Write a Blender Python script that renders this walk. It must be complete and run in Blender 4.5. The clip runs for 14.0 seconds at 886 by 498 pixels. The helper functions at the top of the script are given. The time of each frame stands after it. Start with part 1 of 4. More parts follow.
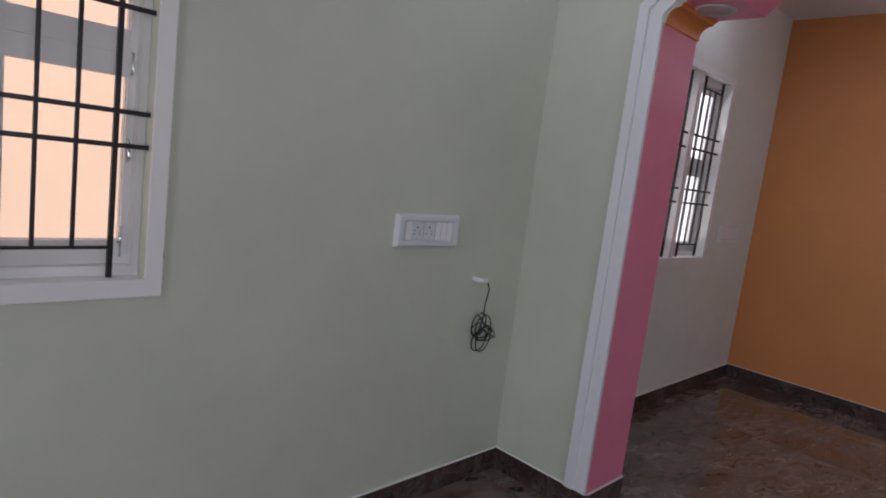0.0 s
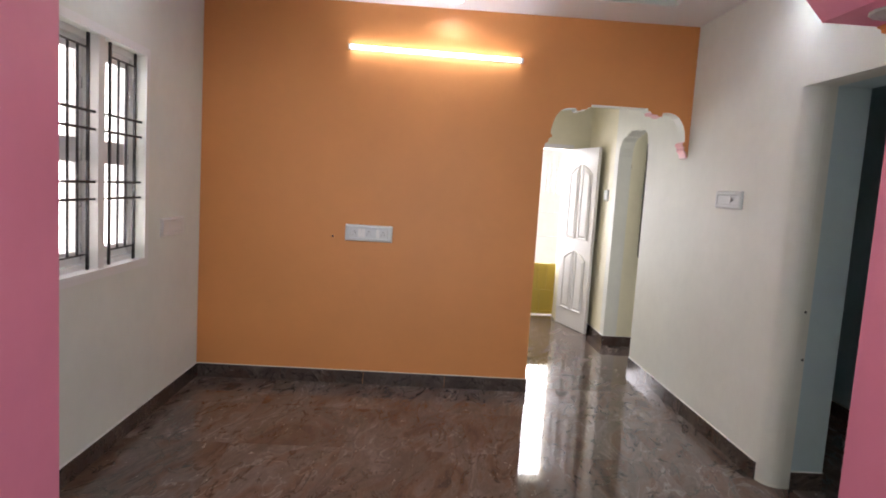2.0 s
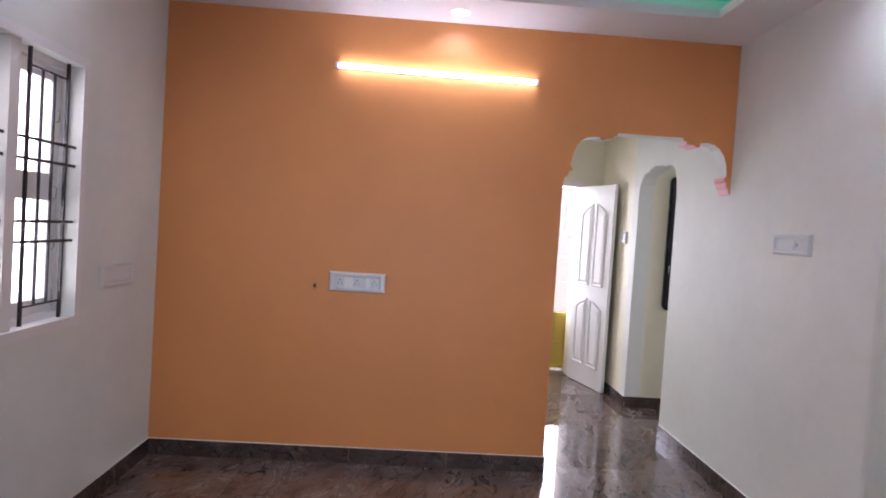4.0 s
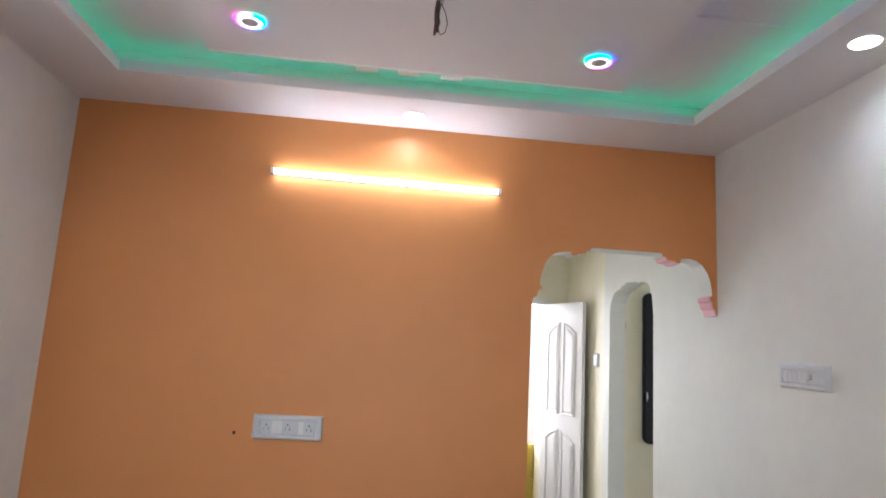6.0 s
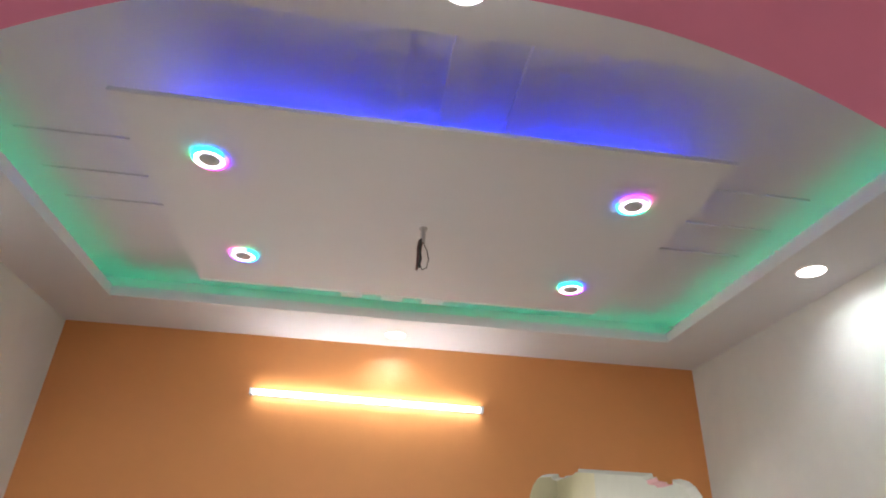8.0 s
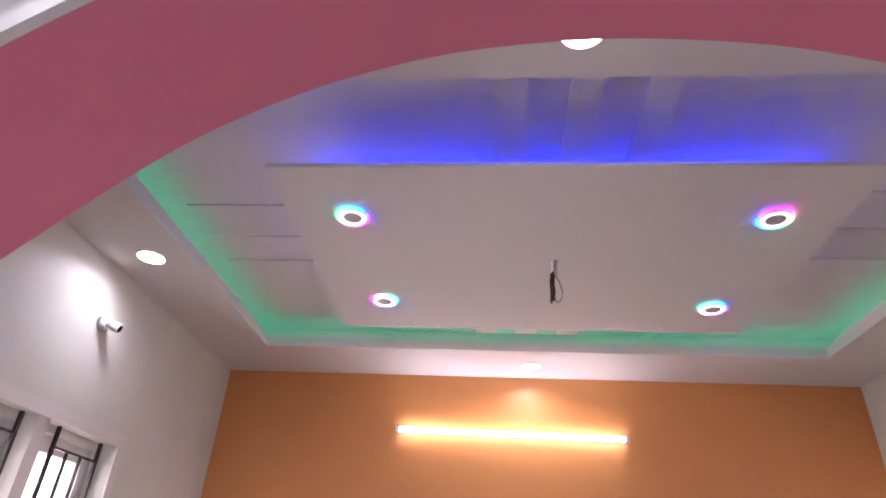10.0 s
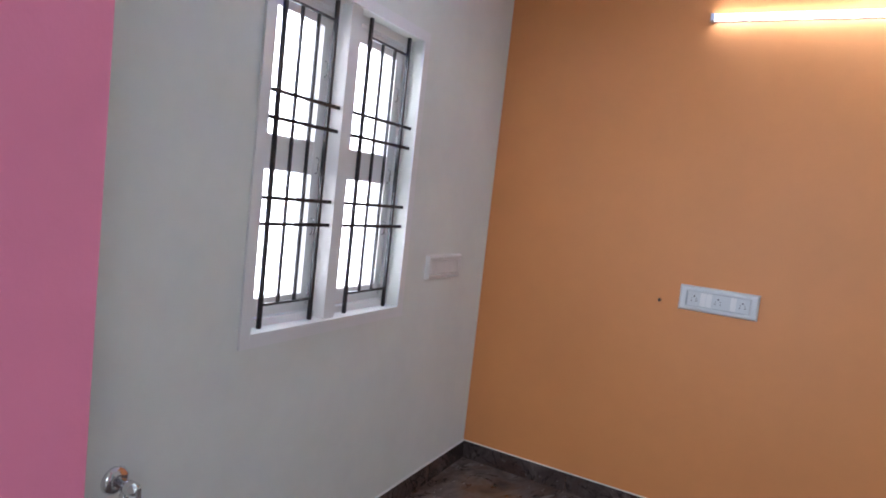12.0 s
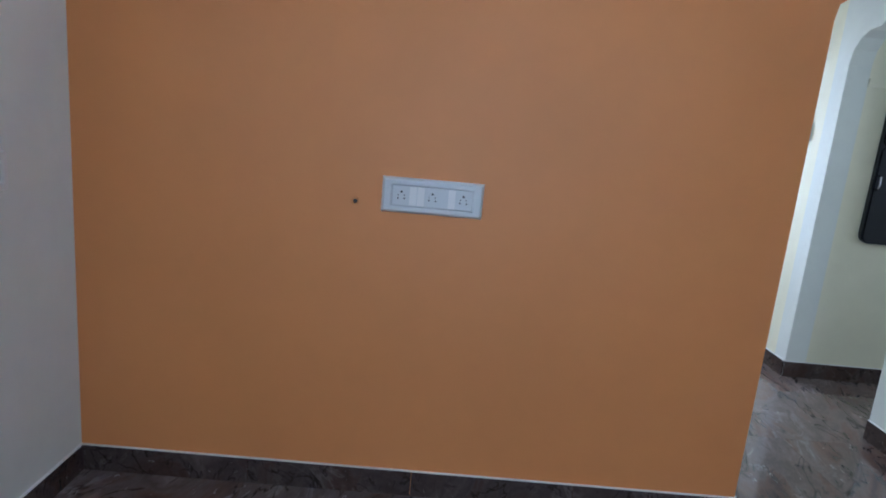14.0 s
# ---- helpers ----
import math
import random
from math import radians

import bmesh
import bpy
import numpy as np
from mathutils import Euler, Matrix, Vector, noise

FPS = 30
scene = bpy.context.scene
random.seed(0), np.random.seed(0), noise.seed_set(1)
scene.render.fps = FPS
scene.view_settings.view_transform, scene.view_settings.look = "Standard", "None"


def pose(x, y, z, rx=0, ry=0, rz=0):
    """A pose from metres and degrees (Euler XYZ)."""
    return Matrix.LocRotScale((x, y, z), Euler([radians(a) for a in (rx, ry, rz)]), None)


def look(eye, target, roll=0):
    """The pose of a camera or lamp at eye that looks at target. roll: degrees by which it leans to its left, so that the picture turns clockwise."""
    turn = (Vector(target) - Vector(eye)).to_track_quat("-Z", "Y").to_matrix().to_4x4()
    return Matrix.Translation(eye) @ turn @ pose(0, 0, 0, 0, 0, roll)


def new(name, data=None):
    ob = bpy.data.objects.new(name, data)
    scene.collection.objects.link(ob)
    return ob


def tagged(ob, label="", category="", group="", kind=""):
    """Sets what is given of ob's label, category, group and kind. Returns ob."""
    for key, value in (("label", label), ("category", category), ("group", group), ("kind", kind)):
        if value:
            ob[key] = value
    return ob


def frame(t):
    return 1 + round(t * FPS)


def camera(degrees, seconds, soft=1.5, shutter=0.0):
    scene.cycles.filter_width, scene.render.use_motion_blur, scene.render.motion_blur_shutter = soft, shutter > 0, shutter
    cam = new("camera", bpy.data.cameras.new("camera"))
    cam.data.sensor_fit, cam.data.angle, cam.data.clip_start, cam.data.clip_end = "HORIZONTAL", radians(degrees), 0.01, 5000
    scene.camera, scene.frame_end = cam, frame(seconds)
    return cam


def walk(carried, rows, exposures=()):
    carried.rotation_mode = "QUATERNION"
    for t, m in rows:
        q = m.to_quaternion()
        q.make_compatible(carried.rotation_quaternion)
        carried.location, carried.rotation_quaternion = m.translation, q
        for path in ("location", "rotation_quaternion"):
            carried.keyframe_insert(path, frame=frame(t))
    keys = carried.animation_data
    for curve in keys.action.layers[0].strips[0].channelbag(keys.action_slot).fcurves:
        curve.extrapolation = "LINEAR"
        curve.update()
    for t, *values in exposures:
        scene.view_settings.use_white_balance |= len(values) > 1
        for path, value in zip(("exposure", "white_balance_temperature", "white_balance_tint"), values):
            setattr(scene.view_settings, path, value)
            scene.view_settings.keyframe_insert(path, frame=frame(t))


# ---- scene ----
cam = camera(72.4, 14.0, soft=1.9)
PATH = [
    (0, (-0.263, 0.767, 1.341), (-1.665, 2.168, 1.076), 7.1),
    (0.3, (-0.307, 0.938, 1.353), (-1.344, 2.621, 1.052), 7.5),
    (0.5, (-0.328, 1.007, 1.355), (-1.169, 2.794, 1.038), 7.9),
    (1, (-0.41, 1.238, 1.382), (-0.643, 3.2, 1.074), 8.4),
    (1.5, (-0.374, 1.331, 1.411), (-0.329, 3.31, 1.128), 8.4),
    (2, (-0.333, 1.348, 1.466), (-0.254, 3.336, 1.267), 3.6),
    (2.5, (-0.369, 1.385, 1.466), (-0.291, 3.378, 1.318), 3.8),
    (5, (-0.317, 2.452, 1.482), (-0.194, 4.448, 1.532), 3.2),
    (5.5, (-0.29, 2.533, 1.52), (-0.125, 4.52, 1.675), 3.0),
    (6, (-0.308, 2.541, 1.557), (-0.103, 4.506, 1.869), 3.2),
    (6.5, (-0.319, 2.528, 1.587), (-0.097, 4.449, 2.098), 3.1),
    (7, (-0.319, 2.514, 1.616), (-0.087, 4.37, 2.323), 2.9),
    (7.2, (-0.314, 2.51, 1.622), (-0.077, 4.34, 2.394), 2.9),
    (9.3, (-0.357, 2.442, 1.623), (-0.282, 4.155, 2.652), 1.9),
    (9.5, (-0.361, 2.444, 1.638), (-0.343, 4.157, 2.671), 2.5),
    (10, (-0.382, 2.413, 1.613), (-0.553, 4.133, 2.619), 3.4),
    (10.5, (-0.389, 2.473, 1.603), (-0.92, 4.17, 2.519), 4.7),
    (11, (-0.407, 2.493, 1.586), (-1.245, 4.175, 2.269), 5.8),
    (11.5, (-0.418, 2.534, 1.533), (-1.386, 4.261, 1.82), 6.3),
    (12, (-0.519, 2.635, 1.452), (-1.463, 4.39, 1.284), 6.3),
    (12.5, (-0.539, 2.817, 1.455), (-1.451, 4.577, 1.192), 4.9),
    (13, (-0.715, 3.032, 1.419), (-1.309, 4.914, 1.096), 4.6),
    (13.5, (-0.687, 3.339, 1.394), (-1.004, 5.279, 1.027), 5.0),
    (14, (-0.675, 3.684, 1.36), (-0.649, 5.642, 0.952), 5.2),
]
EXPOSURES = [(0, -0.42, 6050, 27), (0.5, 0.0, 6350, 32), (1, 0.52, 6400, 14), (1.5, 0.77, 5950, 26), (2, 0.47, 6500, 20), (2.5, 0.32, 6250, 34), (5, 0.36, 5900, 14), (5.5, 0.26, 6000, 6), (6, 0.5, 6050, 18), (6.5, 0.48, 5550, 8),
             (7, 0.62, 6900, 14), (9.5, 0.45, 6000, 12), (10, 0.48, 6550, 36), (10.5, 0.34, 6100, 10), (11, 0.03, 6250, 30), (11.5, 0.18, 6400, 6), (12, 0.6, 5550, 18), (12.5, 0.67, 5550, 4), (13, 0.33, 5600, 8), (13.5, 0.0, 5800, 6), (14, 0.27, 4900, 10)]
walk(cam, [(t, look(eye, target, roll)) for t, eye, target, roll in PATH], EXPOSURES)

# ---- the plan, in metres ----
XL, XR = -1.90, 1.56            # window wall, east wall
YO, YO2 = 5.70, 5.82            # orange wall, its two faces
YA, YB = 2.907, 3.195            # arch wall, its two faces
ZC = 2.710                      # soffit of the false ceiling
TX0, TX1, TY0, TY1 = -1.55, 1.21, 3.47, 5.29   # opening of the tray
ZU = 2.845                       # upper ceiling
SX0, SX1, SY0, SY1, SZ = -1.042, 0.662, 3.750, 4.88, 2.660   # hanging slab
YE = 8.33                       # end wall of the passage
YS = -2.6                       # south wall of the dining room
WEST_OUT, EAST_OUT = -2.10, 1.86

# ---- sky and sun ----
world = bpy.data.worlds.new("world")
scene.world = world
world.use_nodes = True
wn = world.node_tree
sky = wn.nodes.new("ShaderNodeTexSky")
sky.sky_type, sky.sun_disc = "NISHITA", False
SUN_ELEV, SUN_AZ = radians(62), radians(100)
sky.sun_elevation, sky.sun_rotation = SUN_ELEV, SUN_AZ
wn.links.new(sky.outputs[0], wn.nodes["Background"].inputs[0])
wn.nodes["Background"].inputs[1].default_value = 0.15


def lamp(name, kind, m, energy, colour=(1, 1, 1), **more):
    data = bpy.data.lights.new(name, kind)
    data.energy, data.color = energy, colour
    if kind == "AREA" and "size_y" in more:
        data.shape = "RECTANGLE"
    if "size" in more:
        data.size = more["size"]
    if "size_y" in more:
        data.size_y = more["size_y"]
    if "shape" in more:
        data.shape = more["shape"]
    if "spread" in more:
        data.spread = radians(more["spread"])
    if "angle" in more:
        data.angle = radians(more["angle"])
    ob = new(name, data)
    ob.matrix_world = m
    return ob


sun_way = Vector((math.sin(SUN_AZ) * math.cos(SUN_ELEV), math.cos(SUN_AZ) * math.cos(SUN_ELEV), math.sin(SUN_ELEV)))
lamp("sun", "SUN", look(sun_way * 20, (0, 0, 0)), 4.5, (1, 0.95, 0.87), angle=0.5)
lamp("window_light_hall", "AREA", look((-2.50, 4.75, 1.60), (0, 4.75, 1.60)), 64, (1.0, 0.99, 0.97), size=2.1, size_y=2.0)
lamp("window_light_dining", "AREA", look((-2.45, 1.05, 1.55), (0, 1.05, 1.55)), 5, (1.0, 0.74, 0.52), size=1.8, size_y=1.7)
lamp("kitchen_window_light", "AREA", look((4.15, 6.7, 1.55), (0, 6.9, 1.3)), 11, (0.97, 0.99, 1.0), size=0.8, size_y=1.0)
# added fill lamp from the unseen south side, to even out the rooms
lamp("front_door_light", "AREA", look((-0.3, YS - 0.25, 1.3), (-0.3, 0, 1.3)), 62, (0.97, 0.99, 1.0), size=1.3, size_y=2.0)
# added fill for the west walls; nothing is known of the east side
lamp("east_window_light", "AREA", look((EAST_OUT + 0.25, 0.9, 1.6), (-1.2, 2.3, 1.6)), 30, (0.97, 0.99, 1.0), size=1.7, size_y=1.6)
lamp("door_light_passage", "AREA", look((0.90, 9.25, 1.70), (0.90, 8, 1.35)), 125, (0.96, 0.98, 1.0), size=1.5, size_y=2.2)


# ---- materials ----
def material(name, rough=0.6, metal=0.0, colour=(0.8, 0.8, 0.8), **inputs):
    mat = bpy.data.materials.new(name)
    mat.use_nodes = True
    b = mat.node_tree.nodes["Principled BSDF"]
    b.inputs["Base Color"].default_value = (*colour, 1)
    b.inputs["Roughness"].default_value = rough
    b.inputs["Metallic"].default_value = metal
    for key, value in inputs.items():
        b.inputs[key.replace("_", " ")].default_value = value
    return mat


def node(mat, kind, **props):
    n = mat.node_tree.nodes.new(kind)
    for key, value in props.items():
        if key in ("Scale", "Detail", "Roughness", "Distortion", "Strength", "Distance"):
            n.inputs[key].default_value = value
    return n


def ramp(mat, source, stops):
    r = mat.node_tree.nodes.new("ShaderNodeValToRGB")
    els = r.color_ramp.elements
    while len(els) < len(stops):
        els.new(0.5)
    for e, (p, c) in zip(els, stops):
        e.position, e.color = p, (*c, 1)
    mat.node_tree.links.new(source, r.inputs[0])
    return r.outputs[0]


def mixed(mat, fac, a, b, mode="MIX"):
    m = mat.node_tree.nodes.new("ShaderNodeMix")
    m.data_type, m.blend_type = "RGBA", mode
    for sock, v in ((m.inputs[0], fac), (m.inputs[6], a), (m.inputs[7], b)):
        if isinstance(v, (int, float)):
            sock.default_value = v
        elif isinstance(v, tuple):
            sock.default_value = (*v, 1)
        else:
            mat.node_tree.links.new(v, sock)
    return m.outputs[2]


def paint(name, colour, rough=0.55, bump=0.12, vary=0.05, specular=0.4):
    """Emulsion on plaster: roller grain, faint patches, a slight unevenness of the plaster."""
    mat = material(name, rough, 0, colour)
    nt = mat.node_tree
    b = nt.nodes["Principled BSDF"]
    b.inputs["Specular IOR Level"].default_value = specular
    co = nt.nodes.new("ShaderNodeTexCoord").outputs["Object"]
    big = node(mat, "ShaderNodeTexNoise", Scale=1.6, Detail=4.0, Roughness=0.55)
    grain = node(mat, "ShaderNodeTexNoise", Scale=170.0, Detail=2.0)
    mid = node(mat, "ShaderNodeTexNoise", Scale=14.0, Detail=3.0)
    for n in (big, grain, mid):
        nt.links.new(co, n.inputs["Vector"])
    lo = tuple(c * (1 - vary) for c in colour)
    hi = tuple(min(1, c * (1 + vary)) for c in colour)
    patch = ramp(mat, big.outputs[0], [(0.3, lo), (0.7, hi)])
    streak = ramp(mat, mid.outputs[0], [(0.3, (1 - vary * 0.5,) * 3), (0.7, (1, 1, 1))])
    nt.links.new(mixed(mat, 1.0, patch, streak, "MULTIPLY"), b.inputs["Base Color"])
    b1 = node(mat, "ShaderNodeBump", Strength=bump, Distance=0.002)
    b2 = node(mat, "ShaderNodeBump", Strength=bump * 1.5, Distance=0.01)
    nt.links.new(grain.outputs[0], b1.inputs["Height"])
    nt.links.new(mid.outputs[0], b2.inputs["Height"])
    nt.links.new(b1.outputs[0], b2.inputs["Normal"])
    nt.links.new(b2.outputs[0], b.inputs["Normal"])
    return mat


def marble(name, dark, mid_c, light, rough=0.07):
    """Glossy vitrified tile printed with brown flowing stone, short dark cracks and pale chips; each tile cut from another stretch."""
    mat = material(name, rough, IOR=1.52)
    nt = mat.node_tree
    b = nt.nodes["Principled BSDF"]
    tc = nt.nodes.new("ShaderNodeTexCoord")
    info = nt.nodes.new("ShaderNodeObjectInfo")

    def math_node(op, x, y):
        m = nt.nodes.new("ShaderNodeMath")
        m.operation = op
        for sock, v in zip(m.inputs, (x, y)):
            if isinstance(v, (int, float)):
                sock.default_value = v
            else:
                nt.links.new(v, sock)
        return m.outputs[0]

    shift = nt.nodes.new("ShaderNodeCombineXYZ")
    for i, k in enumerate((37.0, 91.0, 53.0)):
        nt.links.new(math_node("MULTIPLY", info.outputs["Random"], k), shift.inputs[i])
    turn = nt.nodes.new("ShaderNodeMapping")
    turn.inputs["Rotation"].default_value = (0, 0, radians(-74))
    stretch = nt.nodes.new("ShaderNodeMapping")
    stretch.inputs["Scale"].default_value = (1.0, 2.5, 2.4)
    nt.links.new(tc.outputs["Object"], turn.inputs[0])
    nt.links.new(turn.outputs[0], stretch.inputs[0])
    add = nt.nodes.new("ShaderNodeVectorMath")
    nt.links.new(stretch.outputs[0], add.inputs[0])
    nt.links.new(shift.outputs[0], add.inputs[1])

    def cloud(scale, detail, rougher, warp, where=add.outputs[0]):
        n = node(mat, "ShaderNodeTexNoise", Scale=scale, Detail=detail, Roughness=rougher, Distortion=warp)
        nt.links.new(where, n.inputs["Vector"])
        return n.outputs[0]

    flow = cloud(1.5, 7.0, 0.56, 1.3)
    broad = cloud(1.1, 3.0, 0.5, 0.6)
    ridge = cloud(1.8, 4.0, 0.55, 1.8)
    crack_a, crack_b = cloud(2.2, 3.0, 0.5, 2.2), cloud(3.2, 2.0, 0.5, 1.0)
    fine = cloud(34.0, 4.0, 0.6, 0.3)
    warm = tuple(c * k for c, k in zip(mid_c, (0.90, 0.74, 0.66)))
    base = ramp(mat, flow, [(0.30, dark), (0.42, warm), (0.50, mid_c), (0.56, tuple(c * 0.80 for c in mid_c)), (0.66, tuple(c * 1.28 for c in mid_c)), (0.80, light)])
    tone = ramp(mat, broad, [(0.36, (0.84, 0.80, 0.78)), (0.62, (1.12, 1.12, 1.12))])
    dull = ramp(mat, fine, [(0.35, (0.90,) * 3), (0.65, (1.06,) * 3)])
    col = mixed(mat, 1.0, mixed(mat, 1.0, base, tone, "MULTIPLY"), dull, "MULTIPLY")
    # pale veins where the ridge noise crosses its middle
    near = math_node("ABSOLUTE", math_node("SUBTRACT", ridge, 0.53), 0.0)
    pale = ramp(mat, near, [(0.0, (0.55,) * 3), (0.012, (0.22,) * 3), (0.030, (0, 0, 0))])
    keep = ramp(mat, broad, [(0.48, (0, 0, 0)), (0.58, (1, 1, 1))])
    col = mixed(mat, math_node("MULTIPLY", pale, keep), col, light)
    # short dark cracks, broken up by a second noise
    line = ramp(mat, math_node("ABSOLUTE", math_node("SUBTRACT", crack_a, 0.47), 0.0), [(0.0, (0.95,) * 3), (0.014, (0.45,) * 3), (0.030, (0, 0, 0))])
    gap = ramp(mat, crack_b, [(0.44, (0, 0, 0)), (0.50, (1, 1, 1))])
    col = mixed(mat, math_node("MULTIPLY", line, gap), col, tuple(c * 0.45 for c in dark))
    # small pale chips
    chip = ramp(mat, cloud(15.0, 2.0, 0.5, 1.5), [(0.70, (0, 0, 0)), (0.74, (0.7,) * 3)])
    col = mixed(mat, chip, col, tuple(min(1, c * 1.25) for c in light))
    nt.links.new(col, b.inputs["Base Color"])
    return mat


def glowing(name, colour, strength):
    mat = bpy.data.materials.new(name)
    mat.use_nodes = True
    nt = mat.node_tree
    nt.nodes.remove(nt.nodes["Principled BSDF"])
    e = nt.nodes.new("ShaderNodeEmission")
    e.inputs[0].default_value, e.inputs[1].default_value = (*colour, 1), strength
    nt.links.new(e.outputs[0], nt.nodes["Material Output"].inputs[0])
    return mat


M_HALL = paint("cream_emulsion", (0.74, 0.75, 0.69), 0.6, specular=0.3)
M_CREAM = paint("pale_yellow_cream_emulsion", (0.82, 0.78, 0.60), 0.55)
M_GREEN = paint("pale_green_emulsion", (0.54, 0.57, 0.462), 0.45)
M_ORANGE = paint("orange_emulsion", (0.71, 0.289, 0.088), 0.45, vary=0.04, specular=0.5)
M_PINK = paint("pink_emulsion", (0.78, 0.242, 0.36), 0.40)
M_LIGHTPINK = paint("light_pink_emulsion", (0.85, 0.42, 0.45), 0.5)
M_CORBEL = paint("orange_corbel_paint", (0.70, 0.24, 0.06), 0.4)
M_TEAL = paint("teal_emulsion", (0.52, 0.65, 0.68), 0.45)
M_CEIL = paint("white_gypsum", (0.80, 0.79, 0.79), 0.6, bump=0.05, vary=0.02)
M_TRIM = paint("white_moulding_paint", (0.73, 0.75, 0.76), 0.4, bump=0.05, vary=0.03)
M_WINDOW = paint("white_enamel", (0.78, 0.77, 0.75), 0.35, bump=0.05, vary=0.03)
M_DOOR = material("white_door_enamel", 0.28, colour=(0.80, 0.80, 0.80))
M_TILE = marble("brown_marble_tile", (0.058, 0.044, 0.039), (0.150, 0.118, 0.104), (0.34, 0.30, 0.27), 0.045)
M_SKIRT = marble("brown_skirting_tile", (0.040, 0.030, 0.027), (0.078, 0.058, 0.052), (0.17, 0.135, 0.12), 0.14)
M_GROUT = material("brown_grout", 0.7, colour=(0.09, 0.068, 0.058))
M_PLASTIC = material("white_plastic", 0.3, colour=(0.80, 0.80, 0.79))
M_PLATE = material("switch_plate_plastic", 0.3, colour=(0.64, 0.67, 0.68))
M_PLATE_PALE = material("cream_white_plate_plastic", 0.35, colour=(0.74, 0.73, 0.70))
M_PLASTIC2 = material("pale_grey_plastic", 0.28, colour=(0.66, 0.68, 0.70))
M_FROST = material("frosted_plastic", 0.35, colour=(0.50, 0.47, 0.46))
M_DARK = material("black_slot", 0.6, colour=(0.02, 0.02, 0.02))
M_GRILLE = material("black_enamelled_steel", 0.4, 0.3, (0.015, 0.015, 0.018))
M_CHROME = material("chrome", 0.12, 1.0, (0.75, 0.76, 0.78))
M_STEEL = material("brushed_steel", 0.35, 1.0, (0.6, 0.6, 0.6))
M_BLACKGLASS = material("glossy_black_panel", 0.08, 0.0, (0.008, 0.009, 0.016))
M_YELLOW = material("yellow_painted_board", 0.5, colour=(0.50, 0.36, 0.05))
M_WIRE = material("black_wire", 0.45, colour=(0.02, 0.025, 0.02))
M_BROWNWIRE = material("brown_wire", 0.5, colour=(0.10, 0.035, 0.03))
M_GLASS = material("clear_glass", 0.02, colour=(0.9, 0.95, 0.95), Transmission_Weight=1.0, IOR=1.05)
M_OUT = paint("sunlit_plaster", (0.72, 0.70, 0.66), 0.8, vary=0.08)
M_OUT_PEACH = paint("peach_sunlit_plaster", (0.76, 0.53, 0.36), 0.8, vary=0.06)
M_GROUND = paint("grey_cement_ground", (0.42, 0.40, 0.37), 0.85, vary=0.1)
G_TUBE = glowing("batten_light", (0.90, 0.96, 1.0), 21.0)
G_SPOT = glowing("downlight_diffuser", (1.0, 0.97, 0.92), 9.0)
G_GREEN = glowing("green_led_strip", (0.0, 0.62, 0.29), 3.6)
G_BLUE = glowing("blue_led_strip", (0.01, 0.03, 1.0), 13.0)
G_BLUE_WEAK = glowing("weak_blue_led_strip", (0.12, 0.10, 1.0), 2.8)
G_RING = glowing("white_led_ring", (1.0, 0.92, 1.0), 3.2)


def rainbow(name, strength, turn):
    """LED ring whose colour runs round it: green, cyan, blue, pink."""
    mat = glowing(name, (1, 1, 1), strength)
    nt = mat.node_tree
    tc = nt.nodes.new("ShaderNodeTexCoord")
    sep = nt.nodes.new("ShaderNodeSeparateXYZ")
    nt.links.new(tc.outputs["Object"], sep.inputs[0])
    at = nt.nodes.new("ShaderNodeMath")
    at.operation = "ARCTAN2"
    nt.links.new(sep.outputs[1], at.inputs[0])
    nt.links.new(sep.outputs[0], at.inputs[1])
    m = nt.nodes.new("ShaderNodeMath")
    m.operation = "MULTIPLY_ADD"
    m.inputs[1].default_value, m.inputs[2].default_value = 1 / math.tau, 0.5 + turn
    nt.links.new(at.outputs[0], m.inputs[0])
    fr = nt.nodes.new("ShaderNodeMath")
    fr.operation = "FRACT"
    nt.links.new(m.outputs[0], fr.inputs[0])
    c = ramp(mat, fr.outputs[0], [(0.0, (0.0, 0.75, 0.25)), (0.2, (0.0, 0.5, 0.9)), (0.42, (0.01, 0.06, 1.0)), (0.6, (0.35, 0.02, 1.0)), (0.78, (1.0, 0.04, 0.45)), (0.92, (0.3, 0.3, 0.2)), (1.0, (0.0, 0.75, 0.25))])
    nt.links.new(c, nt.nodes["Emission"].inputs[0])
    return mat


G_RAINBOWS = [rainbow("coloured_led_ring", 9.0, turn) for turn in (0.0, 0.42, 0.68, 0.03)]


# ---- mesh helpers ----
def box(bm, x0, x1, y0, y1, z0, z1):
    v = [bm.verts.new(p) for p in ((x0, y0, z0), (x1, y0, z0), (x1, y1, z0), (x0, y1, z0), (x0, y0, z1), (x1, y0, z1), (x1, y1, z1), (x0, y1, z1))]
    for f in ((0, 3, 2, 1), (4, 5, 6, 7), (0, 1, 5, 4), (1, 2, 6, 5), (2, 3, 7, 6), (3, 0, 4, 7)):
        bm.faces.new([v[i] for i in f])
    return v


def boxed(*sizes):
    bm = bmesh.new()
    for s in sizes:
        box(bm, *s)
    return bm


def prism(bm, outline, axis, a, b):
    """A solid from an outline of (u, v), drawn out along an axis from a to b. u, v: the other two axes in order."""
    def at(u, v, w):
        return {"x": (w, u, v), "y": (u, w, v), "z": (u, v, w)}[axis]
    lo = [bm.verts.new(at(u, v, a)) for u, v in outline]
    hi = [bm.verts.new(at(u, v, b)) for u, v in outline]
    faces = [bm.faces.new(lo), bm.faces.new(hi)]
    n = len(outline)
    for i in range(n):
        bm.faces.new((lo[i], lo[(i + 1) % n], hi[(i + 1) % n], hi[i]))
    bmesh.ops.recalc_face_normals(bm, faces=bm.faces)
    return bm


